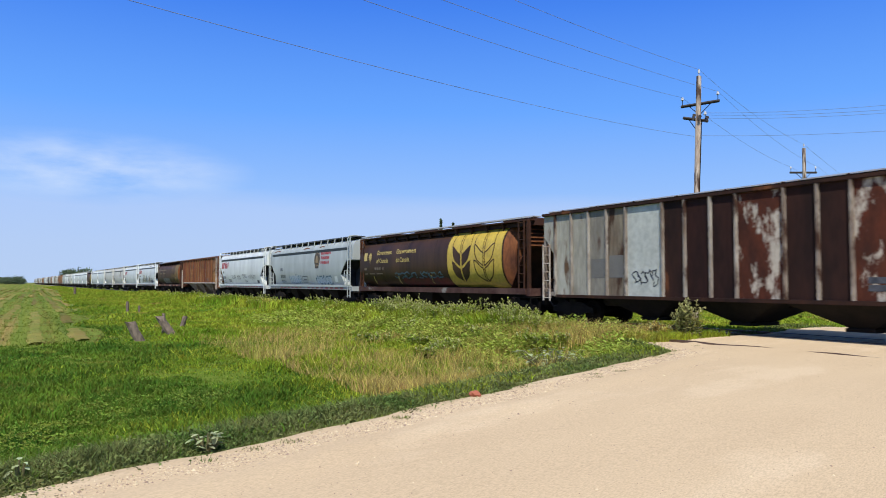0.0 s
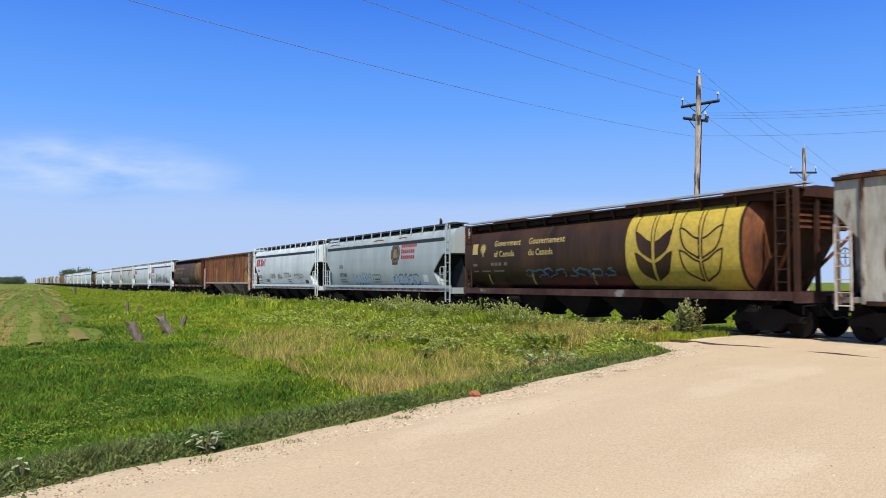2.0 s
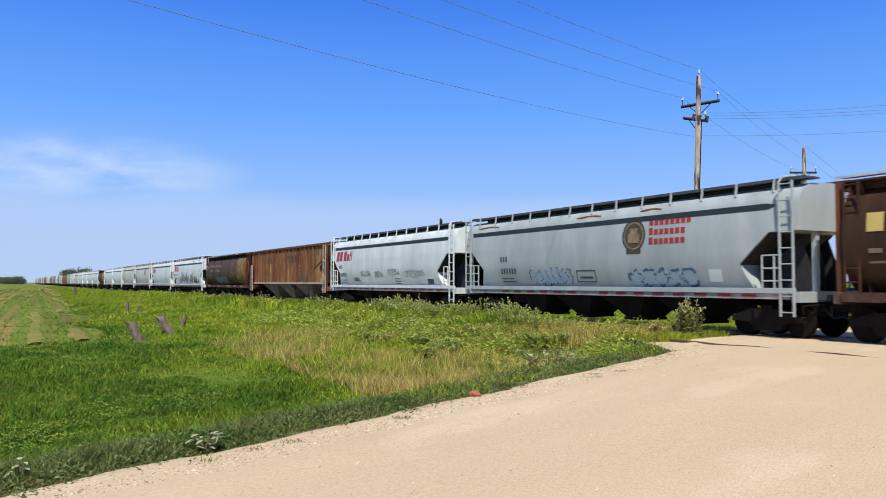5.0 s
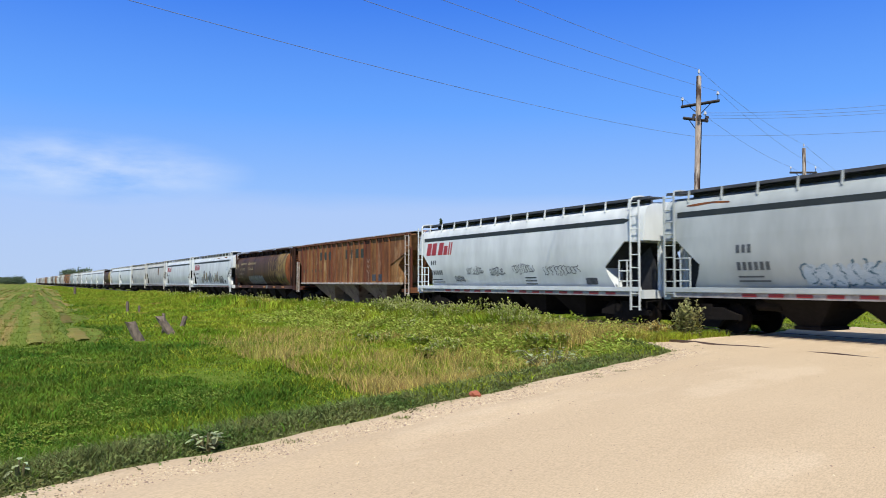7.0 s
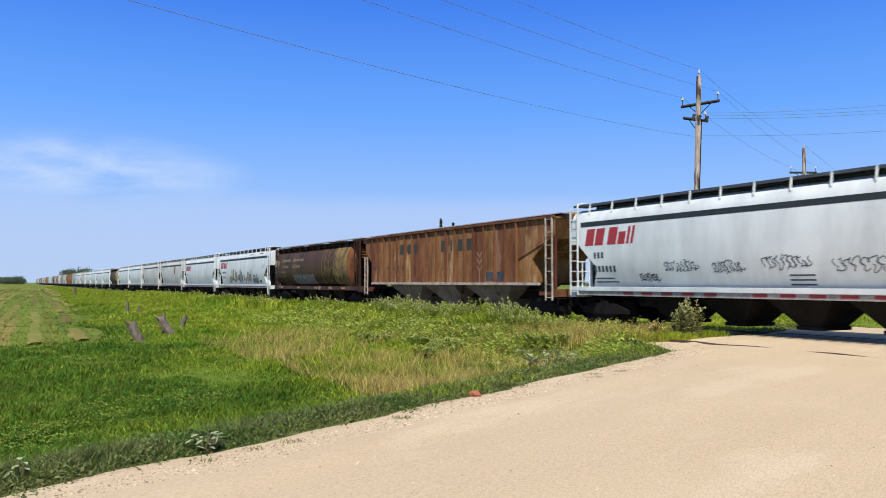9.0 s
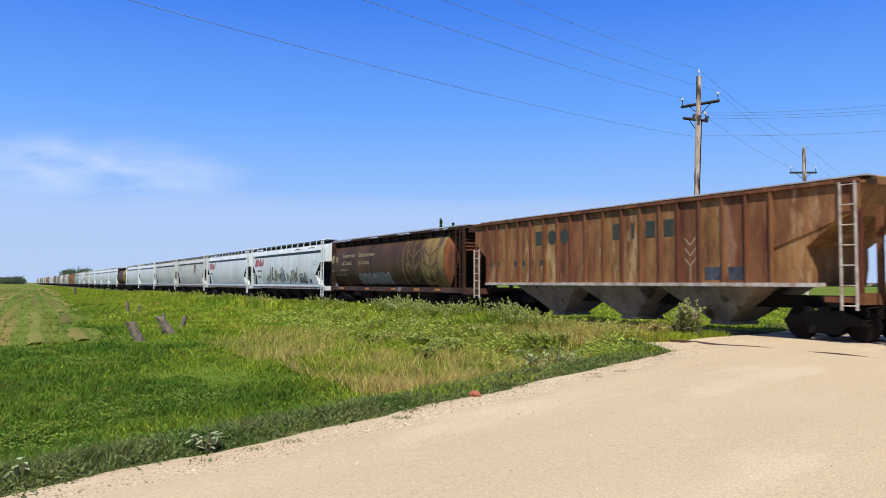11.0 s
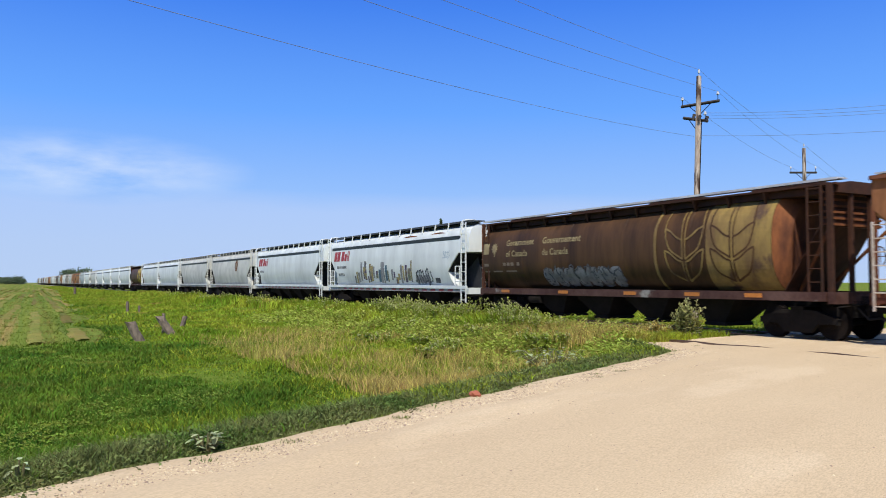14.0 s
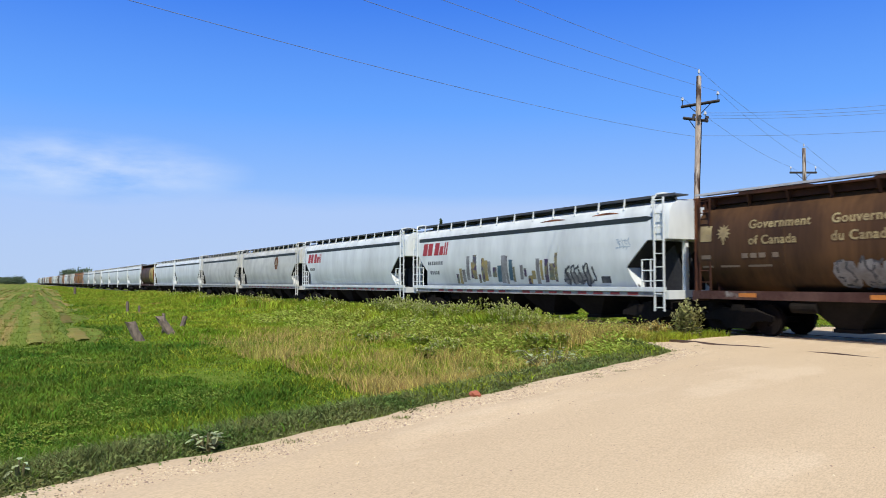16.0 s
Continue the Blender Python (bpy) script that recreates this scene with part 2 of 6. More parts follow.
M_FLAKE = mat("flaking_rust_paint", (0.10, 0.028, 0.014), 0.8, alt=(0.035, 0.014, 0.010), scale=1.3, amount=0.9, fine=8, bump=0.15, spots=(0.46, 0.42, 0.35), spot_scale=1.6, spot_lo=0.515, streak=(1, 1.1, 0.6), spec=0.2)
M_RIBPALE = mat("pale_worn_rib", (0.36, 0.335, 0.29), 0.7, alt=(0.12, 0.075, 0.05), scale=1.6, amount=1.0, fine=9, spots=(0.05, 0.025, 0.016), spot_scale=1.4, spot_lo=0.53, streak=(1, 1, 0.5), spec=0.25)
M_RIBRUST = mat("rust_rib", (0.19, 0.072, 0.032), 0.8, alt=(0.10, 0.038, 0.02), scale=1.4, amount=0.9, fine=9, bump=0.1, streak=(1, 1, 0.3), obj=0.25, spec=0.25)
M_BEIGEBAY = mat("beige_bay_paint", (0.27, 0.225, 0.175), 0.8, alt=(0.13, 0.10, 0.075), scale=1.0, amount=0.9, fine=7, spots=(0.06, 0.035, 0.024), spot_scale=1.1, spot_lo=0.55, spec=0.2)
M_GRASS = mat("grass_blades", (0.16, 0.275, 0.016), 0.75, alt=(0.41, 0.45, 0.042), scale=0.22, amount=1.0, fine=1.1, bump=0, island=0.45, spots=(0.46, 0.38, 0.08), spot_scale=0.35, spot_lo=0.58, thin=0.36, spec=0.2)
M_LUSH = mat("lush_grass_blades", (0.056, 0.142, 0.013), 0.75, alt=(0.16, 0.255, 0.024), scale=0.45, amount=1.0, fine=1.3, bump=0, island=0.45, spots=(0.24, 0.27, 0.04), spot_scale=0.5, spot_lo=0.59, thin=0.33, spec=0.2)
M_FORB = mat("low_weed_leaves", (0.12, 0.215, 0.03), 0.8, alt=(0.25, 0.33, 0.05), scale=0.6, amount=1.0, fine=3, bump=0, island=0.5, thin=0.38, spec=0.15)
M_VERGE = mat("verge_grass", (0.105, 0.165, 0.038), 0.85, alt=(0.24, 0.25, 0.09), scale=0.9, amount=0.95, fine=3.0, bump=0, island=0.55, thin=0.3, spec=0.2)
M_TAN = mat("dry_seed_grass", (0.66, 0.47, 0.17), 0.85, alt=(0.42, 0.40, 0.08), scale=1.1, amount=1.0, fine=3, bump=0, island=0.4, thin=0.45, spec=0.2)
M_HAY = mat("cut_hay", (0.25, 0.20, 0.06), 0.9, alt=(0.15, 0.18, 0.034), scale=0.5, amount=1.0, fine=2, bump=0, island=0.3, thin=0.15, spec=0.1)
M_MOWN = mat("mown_stubble", (0.185, 0.225, 0.04), 0.95, alt=(0.09, 0.15, 0.02), scale=1.3, amount=1.0, fine=2.2, bump=0.3, dist=0.02, spots=(0.33, 0.25, 0.085), spot_scale=0.8, spot_lo=0.53, streak=(1.0, 0.016, 1), rot=-1.3, spec=0.05)
M_WEED = mat("weed_leaves", (0.27, 0.37, 0.045), 0.8, alt=(0.50, 0.53, 0.13), scale=1.2, amount=0.9, fine=5, bump=0, island=0.5, thin=0.4, spec=0.15)
M_FLOWER = mat("pale_weed_flowers", (0.66, 0.66, 0.32), 0.8, alt=(0.55, 0.55, 0.25), scale=3, bump=0, island=0.3, thin=0.3, spec=0.2)
M_BURDOCK = mat("broad_leaves", (0.30, 0.38, 0.16), 0.6, alt=(0.54, 0.58, 0.36), scale=4, amount=0.9, fine=12, bump=0.1, obj=0.35, thin=0.25)
M_STEM = mat("weed_stems", (0.14, 0.13, 0.05), 0.8, alt=(0.2, 0.15, 0.07), scale=4)
M_STUMP = mat("grey_post_wood", (0.21, 0.165, 0.125), 0.9, alt=(0.10, 0.075, 0.055), scale=3, amount=0.9, fine=20, bump=0.5, streak=(4, 4, 0.5))
M_LEAF = mat("tree_leaves", (0.05, 0.085, 0.035), 0.8, alt=(0.08, 0.11, 0.05), scale=0.3, fine=3, bump=0, island=0.5)
M_BARK = mat("bark", (0.12, 0.09, 0.065), 0.9, alt=(0.07, 0.05, 0.04), scale=2, fine=15, bump=0.4)
M_CERAMIC = mat("insulator_ceramic", (0.62, 0.64, 0.66), 0.3, alt=(0.5, 0.5, 0.5), scale=10, bump=0)
M_ARM = mat("dark_crossarm_wood", (0.035, 0.03, 0.028), 0.85, alt=(0.075, 0.06, 0.05), scale=3, fine=20, bump=0.3)
M_WIRE = mat("wire", (0.22, 0.27, 0.40), 0.6, 0.0, bump=0)
M_BALLAST = mat("ballast_stone", (0.30, 0.27, 0.23), 0.95, alt=(0.20, 0.17, 0.14), scale=1.5, fine=9, bump=0.6, dist=0.04, island=0.3)
M_TIE = mat("tie_wood", (0.09, 0.07, 0.055), 0.9, alt=(0.15, 0.12, 0.1), scale=3, fine=14, bump=0.4, obj=0.25)
M_STONE = mat("road_pebbles", (0.52, 0.42, 0.295), 0.95, alt=(0.30, 0.23, 0.16), scale=6, fine=30, island=0.45, spec=0.1)
M_BRICK = mat("red_clay_lump", (0.42, 0.13, 0.07), 0.9, alt=(0.3, 0.1, 0.06), scale=8, fine=30, bump=0.3)
M_PLASTIC = mat("white_marker_plastic", (0.75, 0.77, 0.8), 0.5, alt=(0.65, 0.68, 0.72), scale=6, bump=0)
M_PATCHGREY = mat("grey_paint_patch", (0.17, 0.165, 0.15), 0.65, alt=(0.12, 0.11, 0.1), scale=2)
M_BROWNRIM = mat("brown_roof_steel", (0.035, 0.018, 0.012), 0.75, alt=(0.085, 0.033, 0.018), scale=1.4, amount=0.8, fine=8, spec=0.2)
M_MARKTAN = mat("faded_tan_mark", (0.42, 0.30, 0.20), 0.7, alt=(0.3, 0.16, 0.1), scale=3)
M_AMBER = mat("amber_tape", (0.55, 0.20, 0.03), 0.4, alt=(0.4, 0.13, 0.03), scale=4)
M_BUSH = mat("dusty_bush_leaves", (0.38, 0.41, 0.13), 0.8, alt=(0.56, 0.53, 0.25), scale=3, amount=0.8, fine=6, bump=0, island=0.4, thin=0.42)

# ---- ground ----
TRACK_X = 20.4
RAIL = 0.10


def edge_y(x):
    """The road's edge on the side of the field; it steps back beside the crossing."""
    if x < 13.6:
        return 6.64 + 0.447 * x + 0.0008 * x * abs(x)
    return 12.87 + 2.6 * smooth(13.6, 15.6, x) + 0.43 * max(0.0, x - 20.5)


def dip(x):
    """The road falls away gently beyond the crossing."""
    return -2.0 * smooth(24.0, 54.0, x)


def smooth(a, b, v):
    t = min(1.0, max(0.0, (v - a) / (b - a)))
    return t * t * (3 - 2 * t)


def ground_z(x, y):
    d = (y - edge_y(x)) * 0.91
    if d <= 0 and y > edge_y(x) - 13:
        return 0.02 * noise.noise((x * 0.3, y * 0.3, 0)) + dip(x) if abs(x - TRACK_X) > 3 else 0.0
    if d <= 0:
        d = (edge_y(x) - 13 - y) * 0.91
    low = -0.55 * smooth(0.3, 4.0, d) + 0.12 * noise.noise((x * 0.12, y * 0.12, 3.0)) * smooth(0, 3, d)
    low += 0.11 * noise.noise((x * 0.42, y * 0.42, 8.0)) * smooth(1.0, 4, d) + dip(x) * (1 - smooth(0.3, 9.0, d))
    near = smooth(8.0, 3.6, abs(x - TRACK_X))
    return low * (1 - near) + near * (0.0 - 0.06 * smooth(0, 2, d))


def add_mesh(name, verts, faces, material, smooth_shade=False):
    me = bpy.data.meshes.new(name)
    me.from_pydata(verts, [], faces)
    me.materials.append(material)
    if smooth_shade:
        me.polygons.foreach_set("use_smooth", [True] * len(me.polygons))
    me.update()
    return new(name, me)


def axis_steps(lo, hi, inner_lo, inner_hi, step):
    vals = list(np.arange(inner_lo, inner_hi + 0.01, step))
    g, v = step, inner_hi
    while v < hi:
        g *= 1.25
        v += g
        vals.append(v)
    g, v = step, inner_lo
    while v > lo:
        g *= 1.25
        v -= g
        vals.insert(0, v)
    return vals


def build_ground():
    xs = axis_steps(-4000, 4000, -12, 32, 0.5)
    ys = axis_steps(-400, 4500, -6, 60, 0.5)
    verts = [(x, y, ground_z(x, y)) for y in ys for x in xs]
    w = len(xs)
    faces = [(j * w + i, j * w + i + 1, (j + 1) * w + i + 1, (j + 1) * w + i) for j in range(len(ys) - 1) for i in range(w - 1)]
    g = add_mesh("ground", verts, faces, M_SOIL, True)
    tagged(g, "uneven green grassland with a shallow ditch", "ground", kind="structure")


def build_road():
    """Gravel surface with a low ridge along its shoulder."""
    verts, faces = [], []
    xs = list(np.arange(-25, 80, 0.3))
    for x in xs:
        e = edge_y(x) + 0.18 * noise.noise((x * 0.7, 0, 0)) + 0.09 * noise.noise((x * 2.6, 4, 0))
        for k in range(61):
            y = e + 0.45 - 13.4 * k / 60
            z = 0.012 + 0.02 * noise.noise((x * 0.35, y * 0.5, 0)) + 0.05 * smooth(0, 3, 13 * k / 60 - 0.4)
            z += 0.06 * math.exp(-((13.4 * k / 60 - 1.35) / 0.22) ** 2) * (0.6 + 0.6 * noise.noise((x * 0.9, 3, 1)))
            if k == 0:
                z = -0.06
            if k == 60:
                z = -0.15
            level = smooth(4.2, 2.4, abs(x - TRACK_X))
            if 0 < k < 60:
                z = z * (1 - level) + 0.07 * level
            z += dip(x)
            verts.append((x, y, z + 0.012))
    n = 61
    for i in range(len(xs) - 1):
        for k in range(n - 1):
            faces.append((i * n + k, i * n + k + 1, (i + 1) * n + k + 1, (i + 1) * n + k))
    r = add_mesh("road", verts, faces, M_GRAVEL, True)
    tagged(r, "pale dusty gravel road crossing the railway", "road", kind="structure")



def build_mown_field():
    """The mown hay field, a thin layer over the ground with raised swaths."""
    ys = axis_steps(31, 1500, 31, 90, 1.5)
    ys = [y for y in ys if y >= 31]
    verts, n = [], 150
    for y in ys:
        right = 3.0 + 0.045 * (y - 34) + 0.5 * math.sin(y * 0.4)
        left = -60 - 0.6 * y
        for k in range(n + 1):
            x = right + (left - right) * (k / n) ** 1.8
            swath = 0.06 * max(0.0, math.sin((x - 0.023 * y) * 3.4))
            verts.append((x, y, ground_z(x, y) + (0.03 + swath if 0 < k < n and y > 31 else -0.05)))
    faces = [(j * (n + 1) + k, j * (n + 1) + k + 1, (j + 1) * (n + 1) + k + 1, (j + 1) * (n + 1) + k) for j in range(len(ys) - 1) for k in range(n)]
    tagged(add_mesh("mown_field", verts, faces, M_MOWN, True), "mown hay field with dry tan swaths", "field", kind="structure")


def build_hay_rows():
    """Low loose ridges of cut hay, side by side along the field."""
    verts, faces = [], []
    ys = [31.5 * 1.02 ** k for k in range(125)]
    for j in range(9):
        start = None
        for y in ys:
            x = -9.0 + 1.55 * j + 0.023 * y + 0.25 * noise.noise((y * 0.08, j * 3.1, 0))
            limit = 3.0 + 0.045 * (y - 34) + 0.5 * math.sin(y * 0.4)
            if x > limit - 0.4 or noise.noise((y * 0.05, j * 7.7, 5)) < -0.28:
                start = None
                continue
            w = 0.34 + 0.22 * noise.noise((y * 0.3, j * 5.3, 2))
            n = len(verts)
            for dx, dz in ((-w, 0.03), (-w * 0.4, 0.10), (w * 0.4, 0.10), (w, 0.03)):
                verts.append((x + dx + 0.06 * noise.noise((y * 1.3, dx * 9, j)), y, ground_z(x, y) + dz))
            if start is not None:
                faces += [(start + i, start + i + 1, n + i + 1, n + i) for i in range(3)]
            start = n
    tagged(add_mesh("hay_rows", verts, faces, M_HAY), "loose tan rows of cut hay on the mown field", "hay", kind="stuff")


build_ground()
build_road()
build_mown_field()
build_hay_rows()

# ---- shared builders ----


def part(name, bm, material, parent, label="", smooth_shade=False):
    me = bpy.data.meshes.new(name)
    if smooth_shade:
        for f in bm.faces:
            f.smooth = True
    bm.to_mesh(me)
    bm.free()
    if smooth_shade:
        me.set_sharp_from_angle(angle=radians(28))
    for m in (material if isinstance(material, (list, tuple)) else [material]):
        me.materials.append(m)
    ob = new(name, me)
    ob.parent = parent
    if label:
        tagged(ob, label)
    return ob


def again(ob, offset, parent=None, name=None, turn=0.0):
    """Another object on the same mesh, moved by offset."""
    o = ob.copy()
    scene.collection.objects.link(o)
    o.parent = parent or ob.parent
    o.matrix_basis = Matrix.Translation(offset) @ ob.matrix_basis @ Matrix.Rotation(turn, 4, "Z")
    return o


def box(bm, x0, x1, y0, y1, z0, z1, bevel=0.0):
    r = bmesh.ops.create_cube(bm, size=1)
    bmesh.ops.transform(bm, verts=r["verts"], matrix=Matrix.Translation(((x0 + x1) / 2, (y0 + y1) / 2, (z0 + z1) / 2)) @ Matrix.Diagonal((x1 - x0, y1 - y0, z1 - z0, 1)))
    if bevel:
        es = list({e for v in r["verts"] for e in v.link_edges})
        bmesh.ops.bevel(bm, geom=es, offset=bevel, segments=2, affect="EDGES")
    return bm


def rod(bm, a, b, r0, r1=None, sides=8):
    a, b = Vector(a), Vector(b)
    d = b - a
    res = bmesh.ops.create_cone(bm, cap_ends=True, segments=sides, radius1=r0, radius2=r0 if r1 is None else r1, depth=d.length)
    bmesh.ops.transform(bm, verts=res["verts"], matrix=Matrix.Translation((a + b) / 2) @ d.to_track_quat("Z", "Y").to_matrix().to_4x4())
    return bm


def boxes(*items, bevel=0.0):
    bm = bmesh.new()
    for it in items:
        box(bm, *it, bevel=bevel)
    return bm


def loft(rings, caps=True):
    """A skin through rings of equal length."""
    bm = bmesh.new()
    vs = [[bm.verts.new(p) for p in ring] for ring in rings]
    n = len(rings[0])
    for a, b in zip(vs, vs[1:]):
        for i in range(n):
            bm.faces.new((a[i], a[(i + 1) % n], b[(i + 1) % n], b[i]))
    if caps:
        bm.faces.new(vs[0])
        bm.faces.new(list(reversed(vs[-1])))
    bmesh.ops.recalc_face_normals(bm, faces=bm.faces)
    return bm


def hull(profile, length, n=10, bulge=0.0):
    """A car body from half-section points (half width, z, inset of the ends), bottom to roof; the ends may slope."""
    left = [(-w, z, i) for w, z, i in profile]
    right = [(w, z, i) for w, z, i in reversed(profile)]
    ring = left + right
    bm = bmesh.new()
    rows = []
    for k in range(n + 1):
        t = k / n
        rows.append([bm.verts.new((x, (-1 + 2 * t) * (length / 2 - ins) + (0.25 if ins > 0.2 else 0.0), z)) for x, z, ins in ring])
    m = len(ring)
    for a, b in zip(rows, rows[1:]):
        for i in range(m):
            bm.faces.new((a[i], b[i], b[(i + 1) % m], a[(i + 1) % m]))
    h = len(profile)
    for row in (rows[0], rows[-1]):
        for i in range(h - 1):
            bm.faces.new((row[i], row[i + 1], row[m - 2 - i], row[m - 1 - i]))
    bmesh.ops.remove_doubles(bm, verts=bm.verts, dist=0.001)
    bmesh.ops.recalc_face_normals(bm, faces=bm.faces)
    return bm


def ribbon(bm, pts, width, place, index=0):
    """A flat stroke along pts (along, up), laid onto the surface that place() gives."""
    fine = [Vector(pts[0])]
    for a, b in zip(pts, pts[1:]):
        a, b = Vector(a), Vector(b)
        m = max(1, int((b - a).length / 0.09))
        fine += [a.lerp(b, (j + 1) / m) for j in range(m)]
    pts = fine
    n = len(pts)
    pairs = []
    for i in range(n):
        a, b = Vector(pts[max(0, i - 1)]), Vector(pts[min(n - 1, i + 1)])
        d = b - a
        if d.length < 1e-6:
            d = Vector((1, 0))
        d.normalize()
        w = width / 2
        p = Vector(pts[i])
        s = Vector((-d.y, d.x)) * w
        pairs.append((bm.verts.new(place(*(p + s))), bm.verts.new(place(*(p - s)))))
    for a, b in zip(pairs, pairs[1:]):
        f = bm.faces.new((a[0], b[0], b[1], a[1]))
        f.material_index = index


def patch(bm, low, high, place, index=0):
    """A filled shape between two curves with the same number of points."""
    k = 6
    rows = []
    for p, q in zip(low, high):
        p, q = Vector(p), Vector(q)
        rows.append([bm.verts.new(place(*(p.lerp(q, j / k)))) for j in range(k + 1)])
    for a, b in zip(rows, rows[1:]):
        for j in range(k):
            f = bm.faces.new((a[j], a[j + 1], b[j + 1], b[j]))
            f.material_index = index


def quad(y0, y1, z0, z1, n=8, lean=0.0):
    """The low and high curves of an upright rectangle, leaning by lean metres."""
    ys = [y0 + (y1 - y0) * i / n for i in range(n + 1)]
    return [(y, z0) for y in ys], [(y + lean, z1) for y in ys]


def words(text, size, place, y, z, parent, material, name="lettering", label=""):
    """Words laid onto a surface; they read from +y towards -y."""
    cu = bpy.data.curves.new("words", "FONT")
    cu.body, cu.size, cu.resolution_u, cu.space_character, cu.space_line = text, size, 3, 1.08, 1.3
    cu.offset = 0.008
    ob = new("words", cu)
    dg = bpy.context.evaluated_depsgraph_get()
    me = bpy.data.meshes.new_from_object(ob.evaluated_get(dg))
    bpy.data.objects.remove(ob)
    bm = bmesh.new()
    bm.from_mesh(me)
    for v in bm.verts:
        v.co = Vector(place(y - v.co.x, z + v.co.y))
    return part(name, bm, material, parent, label)


# ---- running gear ----
WHEELS = []


def wheelset_mesh():
    bm = bmesh.new()
    rod(bm, (-0.95, 0, 0), (0.95, 0, 0), 0.09, sides=12)
    for s in (-1, 1):
        rod(bm, (s * 0.70, 0, 0), (s * 0.83, 0, 0), 0.46, sides=28)
        rod(bm, (s * 0.67, 0, 0), (s * 0.71, 0, 0), 0.49, sides=28)
        rod(bm, (s * 0.80, 0, 0), (s * 0.90, 0, 0), 0.17, sides=12)
        for k in range(3):
            a = k * 2.094
            rod(bm, (s * 0.90, 0.09 * math.cos(a), 0.09 * math.sin(a)), (s * 0.965, 0.09 * math.cos(a), 0.09 * math.sin(a)), 0.025, sides=6)
    return bm


def build_truck(parent, y, spin):
    bm = bmesh.new()
    for s in (-1, 1):
        x = s * 1.02
        prof = [(-1.22, 0.42), (-1.22, 0.58), (-0.95, 0.66), (-0.55, 0.80), (0.55, 0.80), (0.95, 0.66), (1.22, 0.58), (1.22, 0.42), (0.98, 0.44), (0.6, 0.40), (0.42, 0.18), (-0.42, 0.18), (-0.6, 0.40), (-0.98, 0.44)]
        sub = loft([[(x - 0.07, py, pz) for py, pz in prof], [(x + 0.07, py, pz) for py, pz in prof]])
        me = bpy.data.meshes.new("tmp")
        sub.to_mesh(me)
        bm.from_mesh(me)
        sub.free()
        bpy.data.meshes.remove(me)
        for k in (-0.2, 0.0, 0.2):
            rod(bm, (x, k, 0.26), (x, k, 0.62), 0.075, sides=8)
    box(bm, -1.1, 1.1, -0.2, 0.2, 0.55, 0.9)
    truck = part("truck", bm, M_DARK, parent, "black cast steel bogie frame with shade in its colour")
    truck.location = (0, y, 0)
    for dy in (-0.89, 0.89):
        w = part("wheelset", wheelset_mesh(), M_WHEEL, truck, "worn steel wheels on an axle, shade put into their near black")
        w.location = (0, dy, 0.46)
        if spin:
            WHEELS.append((w, dy, 0.46))
    return truck


def build_gear(car, half, sill_z, spin, inset=1.40):
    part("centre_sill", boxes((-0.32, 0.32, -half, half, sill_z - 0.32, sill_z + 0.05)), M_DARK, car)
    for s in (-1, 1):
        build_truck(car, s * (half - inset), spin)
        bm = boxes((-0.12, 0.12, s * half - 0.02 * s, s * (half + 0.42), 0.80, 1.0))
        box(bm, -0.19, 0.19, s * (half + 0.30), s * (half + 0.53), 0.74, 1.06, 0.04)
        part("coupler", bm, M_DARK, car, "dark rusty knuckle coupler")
        # box and lever added to darken the gap between the cars
        part("draft_gear", boxes((-0.7, 0.7, s * (half - 0.45) - 0.45, s * (half - 0.45) + 0.45, 0.62, 1.08)), M_DARK, car, "black filler box at the draft gear")
        lever = bmesh.new()
        rod(lever, (-1.45, s * (half + 0.06), 0.92), (-0.2, s * (half + 0.10), 0.98), 0.018, sides=6)
        rod(lever, (-1.45, s * (half + 0.06), 0.92), (-1.45, s * (half + 0.06), 0.68), 0.018, sides=6)
        part("uncoupling_lever", lever, M_DARK, car)
        bm = bmesh.new()
        rod(bm, (-0.45, s * half, 0.86), (-0.40, s * (half + 0.25), 0.58), 0.03)
        rod(bm, (-0.40, s * (half + 0.25), 0.58), (-0.25, s * (half + 0.48), 0.62), 0.03)
        part("brake_hose", bm, M_RUBBER, car)
    bm = bmesh.new()
    rod(bm, (-0.9, half - 4.0, sill_z - 0.28), (-0.9, half - 3.2, sill_z - 0.28), 0.17, sides=14)
    part("air_reservoir", bm, M_DARK, car)


def build_ladder(car, x, y, z0, z1, material, width=0.42, rungs=9, name="ladder"):
    bm = bmesh.new()
    for dy in (-width / 2, width / 2):
        box(bm, x - 0.03, x + 0.025, y + dy - 0.024, y + dy + 0.024, z0, z1)
    for k in range(rungs):
        z = z0 + 0.12 + (z1 - z0 - 0.2) * k / (rungs - 1)
        rod(bm, (x, y - width / 2, z), (x, y + width / 2, z), 0.017, sides=6)
    return part(name, bm, material, car)


def build_bays(car, ys, width, top_z, bottom_z, half_w, material, name="hopper_bay"):
    for y in ys:
        a, b = width / 2, 0.36
        bm = loft([[(-half_w, y - a, top_z), (half_w, y - a, top_z), (half_w, y + a, top_z), (-half_w, y + a, top_z)],
                   [(-0.62, y - b, bottom_z + 0.12), (0.62, y - b, bottom_z + 0.12), (0.62, y + b, bottom_z + 0.12), (-0.62, y + b, bottom_z + 0.12)],
                   [(-0.66, y - b - 0.06, bottom_z + 0.1), (0.66, y - b - 0.06, bottom_z + 0.1), (0.66, y + b + 0.06, bottom_z + 0.1), (-0.66, y + b + 0.06, bottom_z + 0.1)],
                   [(-0.66, y - b - 0.06, bottom_z), (0.66, y - b - 0.06, bottom_z), (0.66, y + b + 0.06, bottom_z), (-0.66, y + b + 0.06, bottom_z)]])
        part(name, bm, material, car)


